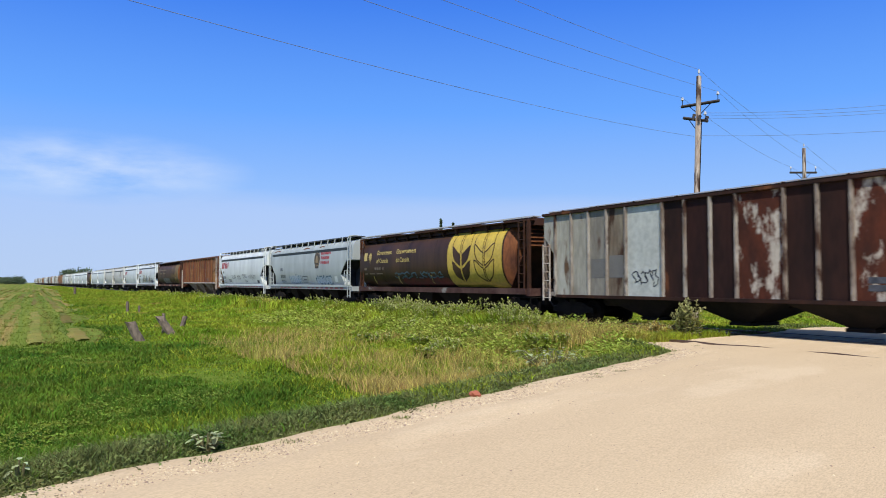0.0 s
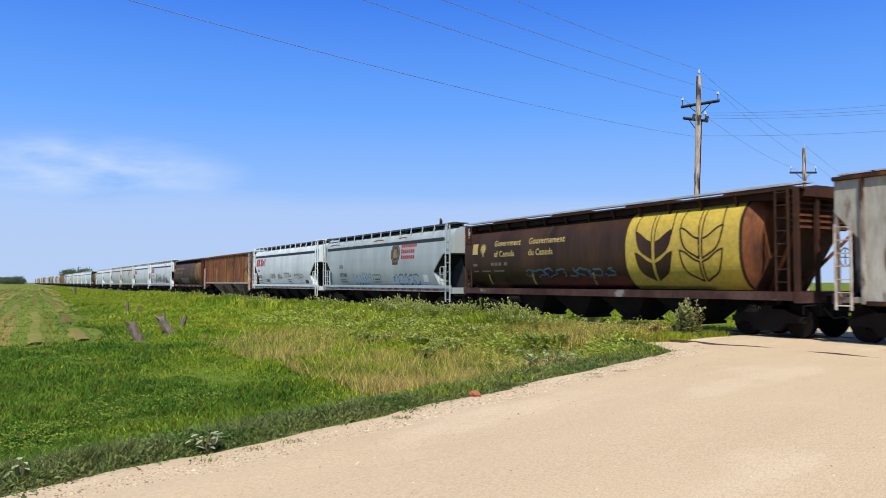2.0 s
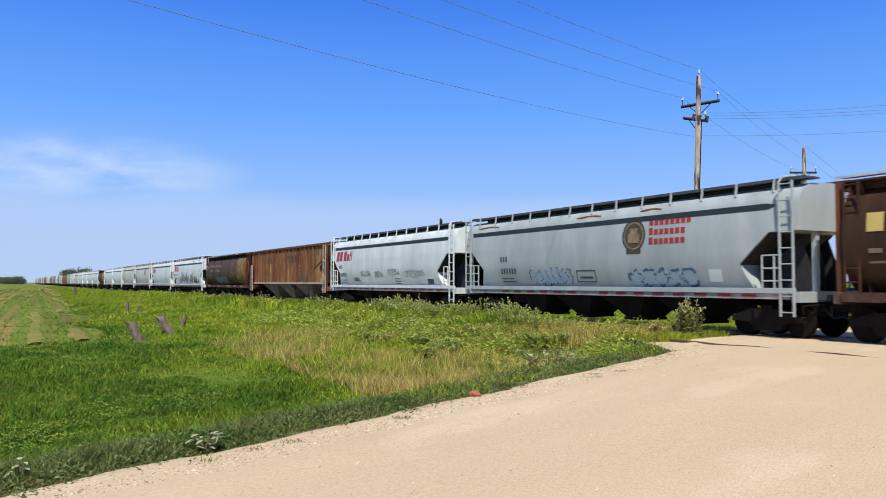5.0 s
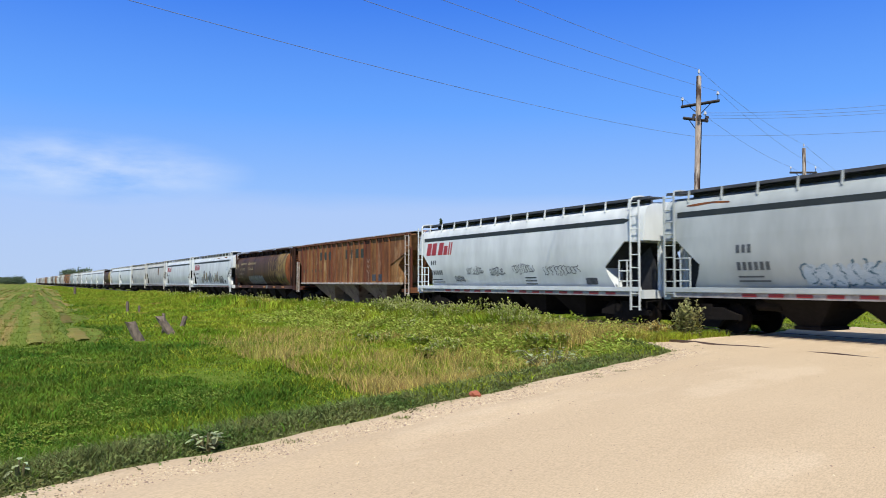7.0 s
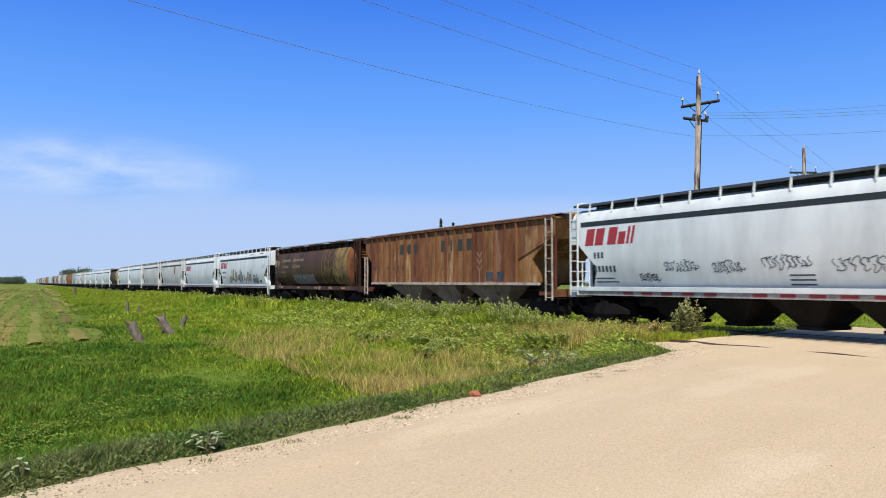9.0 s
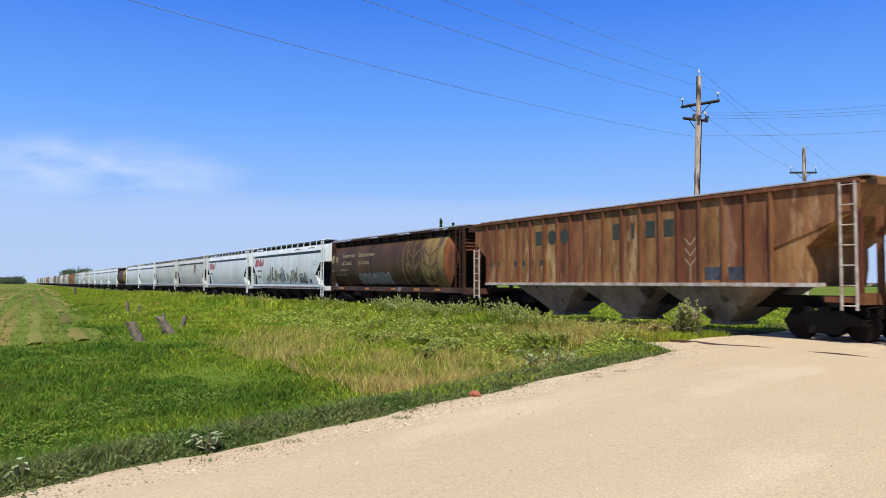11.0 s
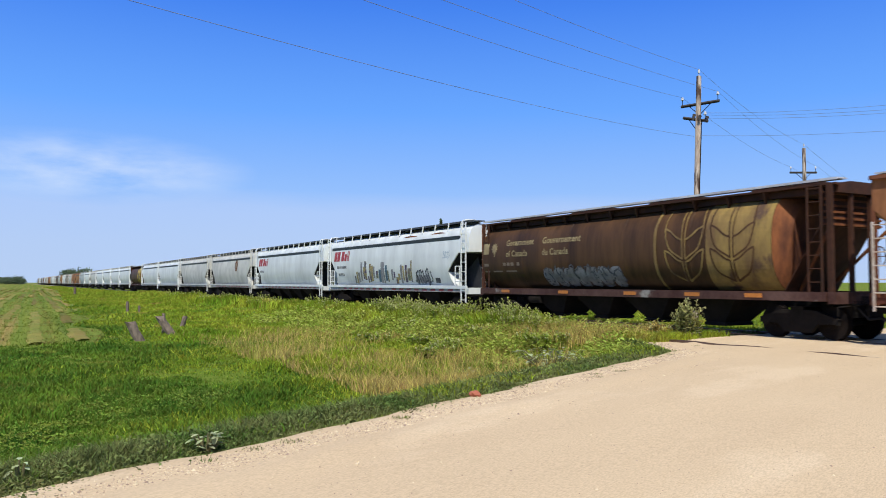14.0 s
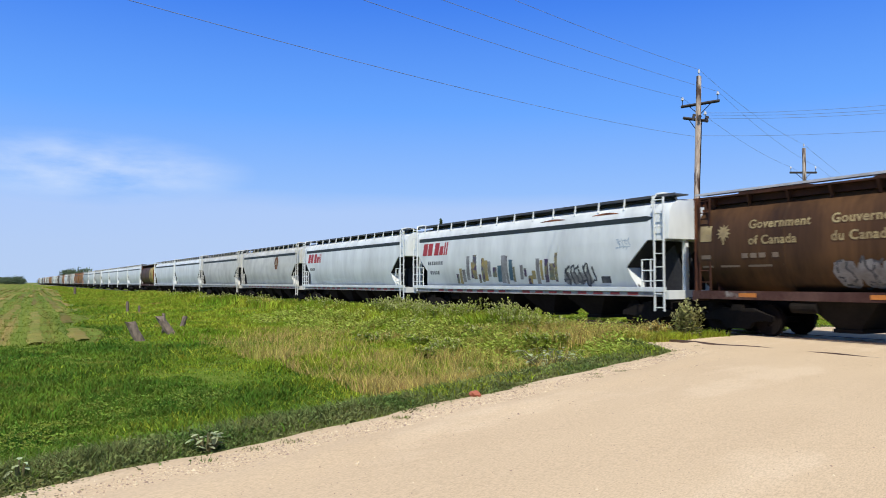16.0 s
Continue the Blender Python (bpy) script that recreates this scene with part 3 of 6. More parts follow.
def brake_wheel(car, y, z, material):
    bm = bmesh.new()
    seg = 20
    for k in range(seg):
        a, b = 2 * math.pi * k / seg, 2 * math.pi * (k + 1) / seg
        rod(bm, (0.5 + 0.27 * math.cos(a), y, z + 0.27 * math.sin(a)), (0.5 + 0.27 * math.cos(b), y, z + 0.27 * math.sin(b)), 0.016, sides=5)
    for k in range(4):
        a = k * math.pi / 2
        rod(bm, (0.5, y, z), (0.5 + 0.27 * math.cos(a), y, z + 0.27 * math.sin(a)), 0.014, sides=5)
    part("brake_wheel", bm, material, car, "round brake hand wheel")


# ---- the curved-side covered hopper ----
TROUGH = [(1.27, 1.34, 1.35), (1.345, 1.55, 1.45), (1.42, 1.82, 1.61), (1.485, 2.14, 1.72), (1.52, 2.55, 1.24), (1.51, 3.02, 0.70), (1.51, 3.03, 0.0), (1.475, 3.5, 0.0), (1.435, 3.86, 0.0), (1.38, 4.05, 0.0), (1.26, 4.22, 0.0), (0.95, 4.36, 0.0), (0.0, 4.42, 0.0)]


def trough_place(y, z):
    w = np.interp(z, [p[1] for p in TROUGH], [p[0] for p in TROUGH])
    return (-w - 0.007, y, z)


def build_trough(L, paint, label, spin=True, detail=True):
    car = new("hopper_car")
    car.empty_display_size = 0.5
    tagged(car, label, "rail car", "freight train")
    half = L / 2
    body = part("body", hull(TROUGH, L), paint, car, smooth_shade=True)
    # dark strip on each side in place of a recess below the roof edge
    for s in (-1, 1):
        x = s * 1.452
        bm = loft([[(x - 0.01, -half + 0.75, 3.77), (x + 0.01, -half + 0.75, 3.77), (x + 0.01, -half + 0.75, 3.79), (x - 0.01, -half + 0.75, 3.79)],
                   [(x - 0.012, -half + 1.0, 3.67), (x + 0.012, -half + 1.0, 3.67), (x + 0.012, -half + 1.0, 3.85), (x - 0.012, -half + 1.0, 3.85)],
                   [(x - 0.012, half - 0.55, 3.67), (x + 0.012, half - 0.55, 3.67), (x + 0.012, half - 0.55, 3.85), (x - 0.012, half - 0.55, 3.85)]])
        part("roof_stripe", bm, M_STRIPE, car, "dark stripe below the roof edge")
    # end slope sheets; the dark grey paints in the shade of the open end
    for s in (-1, 1):
        y0, y1 = s * (half - 0.72) + 0.25, s * (half - 1.74) + 0.25
        bm = loft([[(-1.48, y0 + s * 0.02, 3.0), (1.48, y0 + s * 0.02, 3.0), (1.48, y0 + s * 0.04, 3.0), (-1.48, y0 + s * 0.04, 3.0)],
                   [(-1.48, y1 + s * 0.02, 2.1), (1.48, y1 + s * 0.02, 2.1), (1.48, y1 + s * 0.04, 2.1), (-1.48, y1 + s * 0.04, 2.1)]])
        part("slope_sheet", bm, M_SHADEGREY, car, "sloping end sheet with its shade painted dark grey")
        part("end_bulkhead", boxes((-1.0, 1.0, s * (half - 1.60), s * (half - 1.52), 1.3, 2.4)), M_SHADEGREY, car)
        # gussets and cylinder added in the same shade colour to block the view through
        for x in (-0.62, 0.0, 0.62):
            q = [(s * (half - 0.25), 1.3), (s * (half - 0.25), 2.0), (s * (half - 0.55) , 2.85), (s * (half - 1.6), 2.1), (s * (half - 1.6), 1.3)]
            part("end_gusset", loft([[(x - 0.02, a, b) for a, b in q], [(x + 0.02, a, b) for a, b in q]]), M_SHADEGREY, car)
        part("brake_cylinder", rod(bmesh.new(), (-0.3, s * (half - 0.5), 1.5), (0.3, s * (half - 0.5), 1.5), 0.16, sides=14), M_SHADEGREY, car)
        for x in (-0.55, 0.55):
            part("end_post", boxes((x - 0.07, x + 0.07, s * (half - 0.22), s * (half - 0.08), 1.3, 3.05)), paint, car)
    # side sills with reflective tape below
    for s in (-1, 1):
        part("side_sill", boxes((s * 1.56 - 0.06, s * 1.56 + 0.06, -half + 0.1, half - 0.1, 1.26, 1.42), bevel=0.012), paint, car)
        part("lower_sill", boxes((s * 1.53 - 0.04, s * 1.53 + 0.04, -half + 0.3, half - 0.3, 1.10, 1.26)), M_SILLGREY, car, "dirty grey lower sill with faded tape")
    red = part("reflector", boxes((-1.579, -1.571, -0.25, 0.25, 1.15, 1.245)), M_TAPE, car, "red reflective tape")
    red.location.y = -half + 1.6
    n = int((L - 3.2) / 0.9) if detail else 0
    for k in range(1, n):
        if k % 9 != 8:
            again(red, (0, k * 0.9, 0))
    for s in (-1, 1):
        part("end_sill", boxes((-1.5, 1.5, s * half - (0.25 if s > 0 else 0), s * half + (0 if s > 0 else 0.25), 1.02, 1.32)), paint, car)
    # ladders and end platforms
    for s in (-1, 1):
        for sx in (-1, 1):
            build_ladder(car, sx * 1.60, s * (half - 0.32), 0.62 if s < 0 else 1.1, 4.42, paint)
        bm = bmesh.new()
        for yy in (0.75, 1.15):
            rod(bm, (-1.56, s * (half - yy), 1.35), (-1.56, s * (half - yy), 2.35), 0.026, sides=6)
        for zz in (1.62, 1.98, 2.35):
            rod(bm, (-1.56, s * (half - 0.53), zz), (-1.56, s * (half - 1.15), zz), 0.022, sides=6)
        part("handrail", bm, paint, car)
        part("platform", boxes((-1.45, 1.45, s * (half - 0.75) - 0.5, s * (half - 0.75) + 0.5, 1.18, 1.24)), M_DARK, car)
        # curved grab iron over the roof's corner
        bm = bmesh.new()
        pts = [(-1.60, s * (half - 0.53), 4.40), (-1.52, s * (half - 0.48), 4.55), (-1.2, s * (half - 0.45), 4.60), (-0.8, s * (half - 0.45), 4.58)]
        for a, b in zip(pts, pts[1:]):
            rod(bm, a, b, 0.03, sides=6)
        part("grab_iron", bm, paint, car)
    # roof walkways on stanchions
    for s in (-1, 1):
        part("running_board", boxes((s * 0.95 - 0.30, s * 0.95 + 0.30, -half - 0.1, half + 0.1, 4.49, 4.54)), M_GRATE, car, "dark steel grating roof walkway")
        part("walkway_edge", boxes((s * 1.26 - 0.012, s * 1.26 + 0.012, -half - 0.1, half + 0.1, 4.47, 4.56)), M_GRATE, car)
        part("roof_coaming", boxes((s * 0.58 - 0.05, s * 0.58 + 0.05, -half + 0.5, half - 0.5, 4.28, 4.50)), M_GRATE, car)
    st = part("stanchion", loft([[(-1.36, -0.022, 4.16), (-1.31, -0.022, 4.16), (-1.25, -0.022, 4.55), (-1.30, -0.022, 4.55)], [(-1.36, 0.022, 4.16), (-1.31, 0.022, 4.16), (-1.25, 0.022, 4.55), (-1.30, 0.022, 4.55)]]), paint, car)
    st.location.y = -half + 0.9
    n = 13
    for k in range(1, n):
        again(st, (0, k * (L - 1.8) / (n - 1), 0))
    hatch = part("roof_hatch", boxes((-0.45, 0.45, -half + 0.9, half - 0.9, 4.34, 4.47), bevel=0.03), M_HATCH, car, "long trough roof hatch cover")
    w = (L - 6.4) / 4
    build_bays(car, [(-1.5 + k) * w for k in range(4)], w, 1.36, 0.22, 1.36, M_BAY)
    build_gear(car, half, 1.18, spin)
    brake_wheel(car, -half - 0.06, 2.2, paint)
    return car


# ---- the cylindrical covered hopper ----
CYL_R, CYL_Z = 1.53, 2.72
CYL_N = 2.6            # fuller shoulders than a circle


def tank_point(k, n, r):
    a = 2 * math.pi * k / n
    sn, cs = math.sin(a), math.cos(a)
    return (-r * math.copysign(abs(sn) ** (2 / CYL_N), sn), CYL_Z - r * math.copysign(abs(cs) ** (2 / CYL_N), cs))


def cyl_place(y, z):
    x = CYL_R * max(0.0, 1 - min(1.0, abs(z - CYL_Z) / CYL_R) ** CYL_N) ** (1 / CYL_N)
    k = (CYL_R + 0.012) / CYL_R
    return (-x * k, y, CYL_Z + (z - CYL_Z) * k)


def build_cylinder(L, paint, rim, label, spin=True):
    car = new("cylindrical_hopper_car")
    car.empty_display_size = 0.5
    tagged(car, label, "rail car", "freight train")
    half = L / 2
    front, back = -half + 1.85, half - 0.32
    seg = 72
    bm = bmesh.new()
    ys = [front + (back - front) * k / 44 for k in range(45)]
    rows = []
    for i, y in enumerate(ys):
        r = CYL_R + (0.004 if i % 4 == 0 else 0.0) - 0.006 * (math.sin(i * 1.7) * 0.5 + 0.5)
        rows.append([bm.verts.new((tank_point(k, seg, r)[0], y, tank_point(k, seg, r)[1])) for k in range(seg)])
    for a, b in zip(rows, rows[1:]):
        for k in range(seg):
            bm.faces.new((a[k], a[(k + 1) % seg], b[(k + 1) % seg], b[k]))
    bmesh.ops.recalc_face_normals(bm, faces=bm.faces)
    part("tank", bm, paint, car, smooth_shade=True)
    for s, y in ((-1, front), (1, back)):
        ring = [(tank_point(k, 32, CYL_R)[0], y, tank_point(k, 32, CYL_R)[1]) for k in range(32)]
        d = 0.42 if s < 0 else 0.12
        ring2 = [(x * 0.72, y + s * d * (0.5 + 0.5 * (z - 1.2) / 3.0), CYL_Z + (z - CYL_Z) * 0.75) for x, _, z in ring]
        part("tank_end", loft([ring, ring2]), M_ORANGE, car, "orange rusted tank end sheet", True)
    # weld bands
    for k in range(1, 5):
        y = front + (back - front) * k / 5
        ring = [[(tank_point(j, 40, CYL_R + o)[0], y + dy, tank_point(j, 40, CYL_R + o)[1]) for j in range(40)] for o, dy in ((-0.01, -0.035), (0.006, -0.02), (0.006, 0.02), (-0.01, 0.035))]
        part("seam_band", loft(ring, False), paint, car)
    # roof with brackets, walkway and hatches
    prof = [(-1.12, 3.70), (-1.16, 4.00), (-1.12, 4.22), (-0.6, 4.33), (0.6, 4.33), (1.12, 4.22), (1.16, 4.00), (1.12, 3.70)]
    part("roof", loft([[(x, -half + 0.05, z) for x, z in prof[1:-1]], [(x, half - 0.05, z) for x, z in prof[1:-1]]]), rim, car)
    for s in (-1, 1):
        part("roof_edge", boxes((s * 1.25 - 0.10, s * 1.25 + 0.10, -half, half, 4.20, 4.25)), rim, car)
        part("walkway_fascia", boxes((s * 1.27 - 0.012, s * 1.27 + 0.012, -half, half, 4.33, 4.37)), M_GALV, car, "pale walkway edge")
        part("running_board", boxes((s * 1.05 - 0.22, s * 1.05 + 0.22, -half, half, 4.36, 4.40)), M_GALV, car, "pale galvanised roof walkway")
    br = part("roof_bracket", loft([[(-1.22, -0.04, 3.86), (-1.36, -0.04, 4.22), (-1.10, -0.04, 4.22)], [(-1.22, 0.04, 3.86), (-1.36, 0.04, 4.22), (-1.10, 0.04, 4.22)]]), rim, car)
    br.location.y = front + 0.4
    for k in range(1, 12):
        again(br, (0, k * (back - front - 0.8) / 11, 0))
    for k in range(4):
        y = -half + L * (k + 0.5) / 4
        part("roof_hatch", boxes((-0.45, 0.45, y - 1.2, y + 1.2, 4.32, 4.44), bevel=0.03), rim, car)
    # side sills
    for s in (-1, 1):
        part("side_sill", boxes((s * 1.42 - 0.08, s * 1.42 + 0.08, -half + 0.25, half - 0.25, 1.06, 1.32), bevel=0.012), M_SILL, car, "rusty brown side sill with worn paint")
    # end frames
    for s in (-1, 1):
        yy = s * (half - 0.16)
        for x in (-1.36, 1.36):
            part("corner_post", boxes((x - 0.06, x + 0.06, yy - 0.07, yy + 0.07, 1.1, 4.25)), M_ORANGE if s > 0 else rim, car)
        for x in (-0.45, 0.45):
            part("end_post", boxes((x - 0.06, x + 0.06, yy - 0.05, yy + 0.05, 1.1, 4.1)), rim, car)
        part("end_sill", boxes((-1.45, 1.45, s * half - (0.22 if s > 0 else 0), s * half + (0 if s > 0 else 0.22), 1.0, 1.32)), M_SILL, car)
        part("end_panel", boxes((-1.30, 1.30, s * (half - 0.42) - 0.03, s * (half - 0.42) + 0.03, 3.1, 4.15)), rim, car)
        sl = part("end_slat", boxes((-1.32, 1.32, -0.02, 0.02, -0.03, 0.03)), M_ORANGE, car)
        sl.location = (0, s * (half - 0.36), 3.16)
        for k in range(1, 6):
            again(sl, (0, 0, 0.17 * k))
        build_ladder(car, -1.47, s * (half - 0.55), 1.1, 4.2, rim, 0.40)
        for sx in (-1, 1):
            part("end_brace", rod(bmesh.new(), (sx * 1.36, yy, 3.1), (sx * 0.6, s * (half - 1.6), 1.35), 0.05, sides=6), M_ORANGE, car)
        a, b = s * (half - 0.5), s * (half - (1.75 if s < 0 else 0.9))
        part("end_slope_sheet", loft([[(-1.22, a, 3.2), (1.22, a, 3.2), (1.22, a + 0.03, 3.2), (-1.22, a + 0.03, 3.2)], [(-1.22, b, 1.2), (1.22, b, 1.2), (1.22, b + 0.03, 1.2), (-1.22, b + 0.03, 1.2)]]), rim, car, "dark rusty sloping end sheet")
        part("platform", boxes((-1.4, 1.4, s * (half - 0.8) - 0.6, s * (half - 0.8) + 0.6, 1.1, 1.15)), M_DARK, car)
    w = (L - 6.6) / 4
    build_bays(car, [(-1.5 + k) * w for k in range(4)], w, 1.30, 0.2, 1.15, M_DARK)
    build_gear(car, half, 1.15, spin)
    brake_wheel(car, -half - 0.06, 2.3, M_ORANGE)
    return car


# wheat sheaf panel and lettering of the cylindrical cars


def leaf(y0, z0, y1, z1, fat, n=12):
    """Two curves from (y0, z0) to (y1, z1) that enclose a pointed leaf."""
    a, b = Vector((y0, z0)), Vector((y1, z1))
    d = b - a
    s = Vector((-d.y, d.x)).normalized()
    lo, hi = [], []
    for i in range(n + 1):
        t = i / n
        w = math.sin(math.pi * t ** 0.8) * fat
        p = a + d * t
        lo.append(p - s * w)
        hi.append(p + s * w)
    return lo, hi


def outline(low, high):
    return list(low) + list(reversed(high)) + [low[0]]


def wheat_panel(car, y_hi, y_lo, yellow, dark, worn):
    """Two stylised wheat ears on a coloured panel; y_hi is the rear edge, y_lo the front edge."""
    top, bot = 4.02, 1.36
    bm = bmesh.new()
    mid = (y_hi + y_lo) / 2 + 0.09
    n = 22
    zs = [bot + (top - bot) * i / n for i in range(n + 1)]
    patch(bm, [(y_lo - 0.02, z) for z in zs], [(y_hi + (0.10 * math.sin((z - bot) / (top - bot) * math.pi)), z) for z in zs], cyl_place)
    if not worn:
        part("wheat_panel", bm, yellow, car, "bright yellow painted panel")
    else:
        bm.free()
        bm = bmesh.new()
        patch(bm, [(y_lo - 0.02, z) for z in zs], [(mid + 0.05, z) for z in zs], cyl_place)
        part("wheat_panel", bm, yellow, car, "faded yellow painted panel")

    def lifted(y, z):
        p = Vector(cyl_place(y, z))
        c = Vector((0, y, CYL_Z))
        return c + (p - c) * 1.004

    for which, cy in ((0, (y_hi + mid) / 2 - 0.10), (1, (y_lo + mid) / 2 + 0.22)):
        bm = bmesh.new()
        half_w = (y_hi - y_lo) * 0.183
        shapes = []
        for side in (-1, 1):
            for foot, head, out_foot, out_head in ((1.62, 2.24, 1.96, 2.62), (2.33, 2.95, 2.72, 3.34)):
                low, high = [], []
                for k in range(13):
                    t = k / 12
                    yy = cy + side * (0.06 + (half_w - 0.06) * t)
                    low.append((yy, foot + (out_foot - foot) * t ** 0.9 + (out_head - out_foot - 0.04) * t ** 7))
                    high.append((yy, head + (out_head - head) * t - 0.03 * math.sin(2 * math.pi * t)))
                shapes.append((low, high))
        if which == 0 and not worn:
            for lo, hi in shapes:
                patch(bm, lo, hi, lifted)
        else:
            for lo, hi in shapes:
                ribbon(bm, outline(lo, hi), 0.06, lifted)
        for side in (-1, 1):
            ribbon(bm, [(cy + side * half_w * 0.98, 3.32), (cy + side * half_w * 0.97, 3.6), (cy + side * half_w * 0.9, 3.92)], 0.05, lifted)
            ribbon(bm, [(cy + side * 0.06, 2.95), (cy + side * 0.08, 3.4), (cy + side * 0.08, 3.86)], 0.045, lifted)
        part("wheat_ear", bm, (yellow if worn and which == 0 else dark), car, "stylised wheat ear")
    if worn:
        bm = bmesh.new()
        ribbon(bm, [(y_hi + 0.10 * math.sin((z - bot) / (top - bot) * math.pi), z) for z in zs], 0.12, lifted)
        part("panel_border", bm, yellow, car)


def canada_lettering(car, y, paint, off=0.0):
    """A flag mark, the two country lines, and bars for the running number."""
    bm = bmesh.new()
    patch(bm, *quad(y + 0.04, y - 0.40, 2.86 + off, 3.34 + off), cyl_place)
    star = []
    cy, cz = y - 0.85, 3.10 + off
    for k in range(22):
        a = math.pi * 2 * k / 22
        r = 0.27 if k % 2 == 0 else 0.15
        star.append((cy + r * math.sin(a), cz + r * math.cos(a)))
    c = bm.verts.new(cyl_place(cy, cz))
    vs = [bm.verts.new(cyl_place(*p)) for p in star]
    for k in range(22):
        bm.faces.new((c, vs[k], vs[(k + 1) % 22]))
    patch(bm, *quad(cy + 0.03, cy - 0.03, 2.74 + off, 3.1 + off), cyl_place)
    part("flag_mark", bm, paint, car, "flag bar and leaf mark")
    words("Government\nof Canada", 0.36, cyl_place, y - 1.75, 3.18 + off, car, paint)
    words("Gouvernement\ndu Canada", 0.36, cyl_place, y - 4.35, 3.18 + off, car, paint)
    for a, b, z0, z1 in ((0.0, 0.35, 2.32, 2.44), (1.5, 1.72, 2.32, 2.46), (1.8, 2.02, 2.32, 2.46), (2.1, 2.32, 2.32, 2.46), (2.55, 2.75, 2.32, 2.46), (0.0, 0.4, 2.06, 2.12), (0.7, 1.4, 2.06, 2.12), (1.7, 2.5, 2.06, 2.12)):
        bm = bmesh.new()
        patch(bm, *quad(y - a, y - b, z0 + off, z1 + off, 3), cyl_place)
        part("number_bar", bm, M_FADEDLETTER, car, "faded plain bar of the running number")


def scribble(car, y0, y1, z0, z1, place, material, seed, n=7, width=0.06, label="spray-painted scribble"):
    """Rounded sprayed strokes, side by side, that spell nothing."""
    rnd = random.Random(seed)
    step = (y1 - y0) / n
    for k in range(n):
        cy, cz = y0 + step * (k + 0.5), (z0 + z1) / 2
        ry, rz = abs(step) * rnd.uniform(0.4, 0.62), (z1 - z0) / 2 * rnd.uniform(0.75, 1.0)
        a0, sweep = rnd.uniform(0, 6.28), rnd.uniform(3.6, 6.0)
        pts = []
        for i in range(15):
            a = a0 + sweep * i / 14
            j = rnd.uniform(0.62, 1.25)
            pts.append((cy + ry * j * math.cos(a) + 0.06 * math.sin(3 * a), cz + rz * min(1.1, j) * math.sin(a) * (1 + 0.15 * math.cos(2 * a + k))))
        bm = bmesh.new()
        ribbon(bm, pts, width, place)
        part("graffiti", bm, material, car, label)


def filled_blobs(car, y0, y1, z0, z1, place, material, seed, n=6, label="sprayed filled graffiti blocks"):
    rnd = random.Random(seed)
    step = (y1 - y0) / n
    for k in range(n):
        cy = y0 + step * (k + 0.5)
        lo, hi = [], []
        for i in range(9):
            t = i / 8 - 0.5
            yy = cy + t * step * 1.05
            env = math.sqrt(max(0.05, 1 - (2 * t) ** 4))
            lo.append((yy, (z0 + z1) / 2 - (z1 - z0) / 2 * env * rnd.uniform(0.85, 1.0)))
            hi.append((yy + 0.04, (z0 + z1) / 2 + (z1 - z0) / 2 * env * rnd.uniform(0.8, 1.0)))
        bm = bmesh.new()
        patch(bm, lo, hi, place)
        part("graffiti", bm, material, car, label)


def block_marks(car, y, z, h, widths, place, material, lean=0.0, gap=0.07, name="owner_mark", label="plain coloured owner mark", hollow=()):
    """A row of plain leaning blocks in place of an owner's name."""
    bm = bmesh.new()
    for k, (w, hh) in enumerate(widths):
        patch(bm, *quad(y, y - w, z, z + h * hh, 4, -lean * hh), place)
        y -= w + gap
    return part(name, bm, material, car, label)


def number_bars(car, y, z, place, material, n=6, h=0.2):
    """A running number, as one plain bar for each figure."""
    for k in range(n):
        bm = bmesh.new()
        patch(bm, *quad(y - k * 0.2, y - k * 0.2 - 0.13, z, z + h, 3), place)
        part("number_bar", bm, material, car, "plain dark bar of the running number")


# ---- the ribbed flat-side covered hopper ----


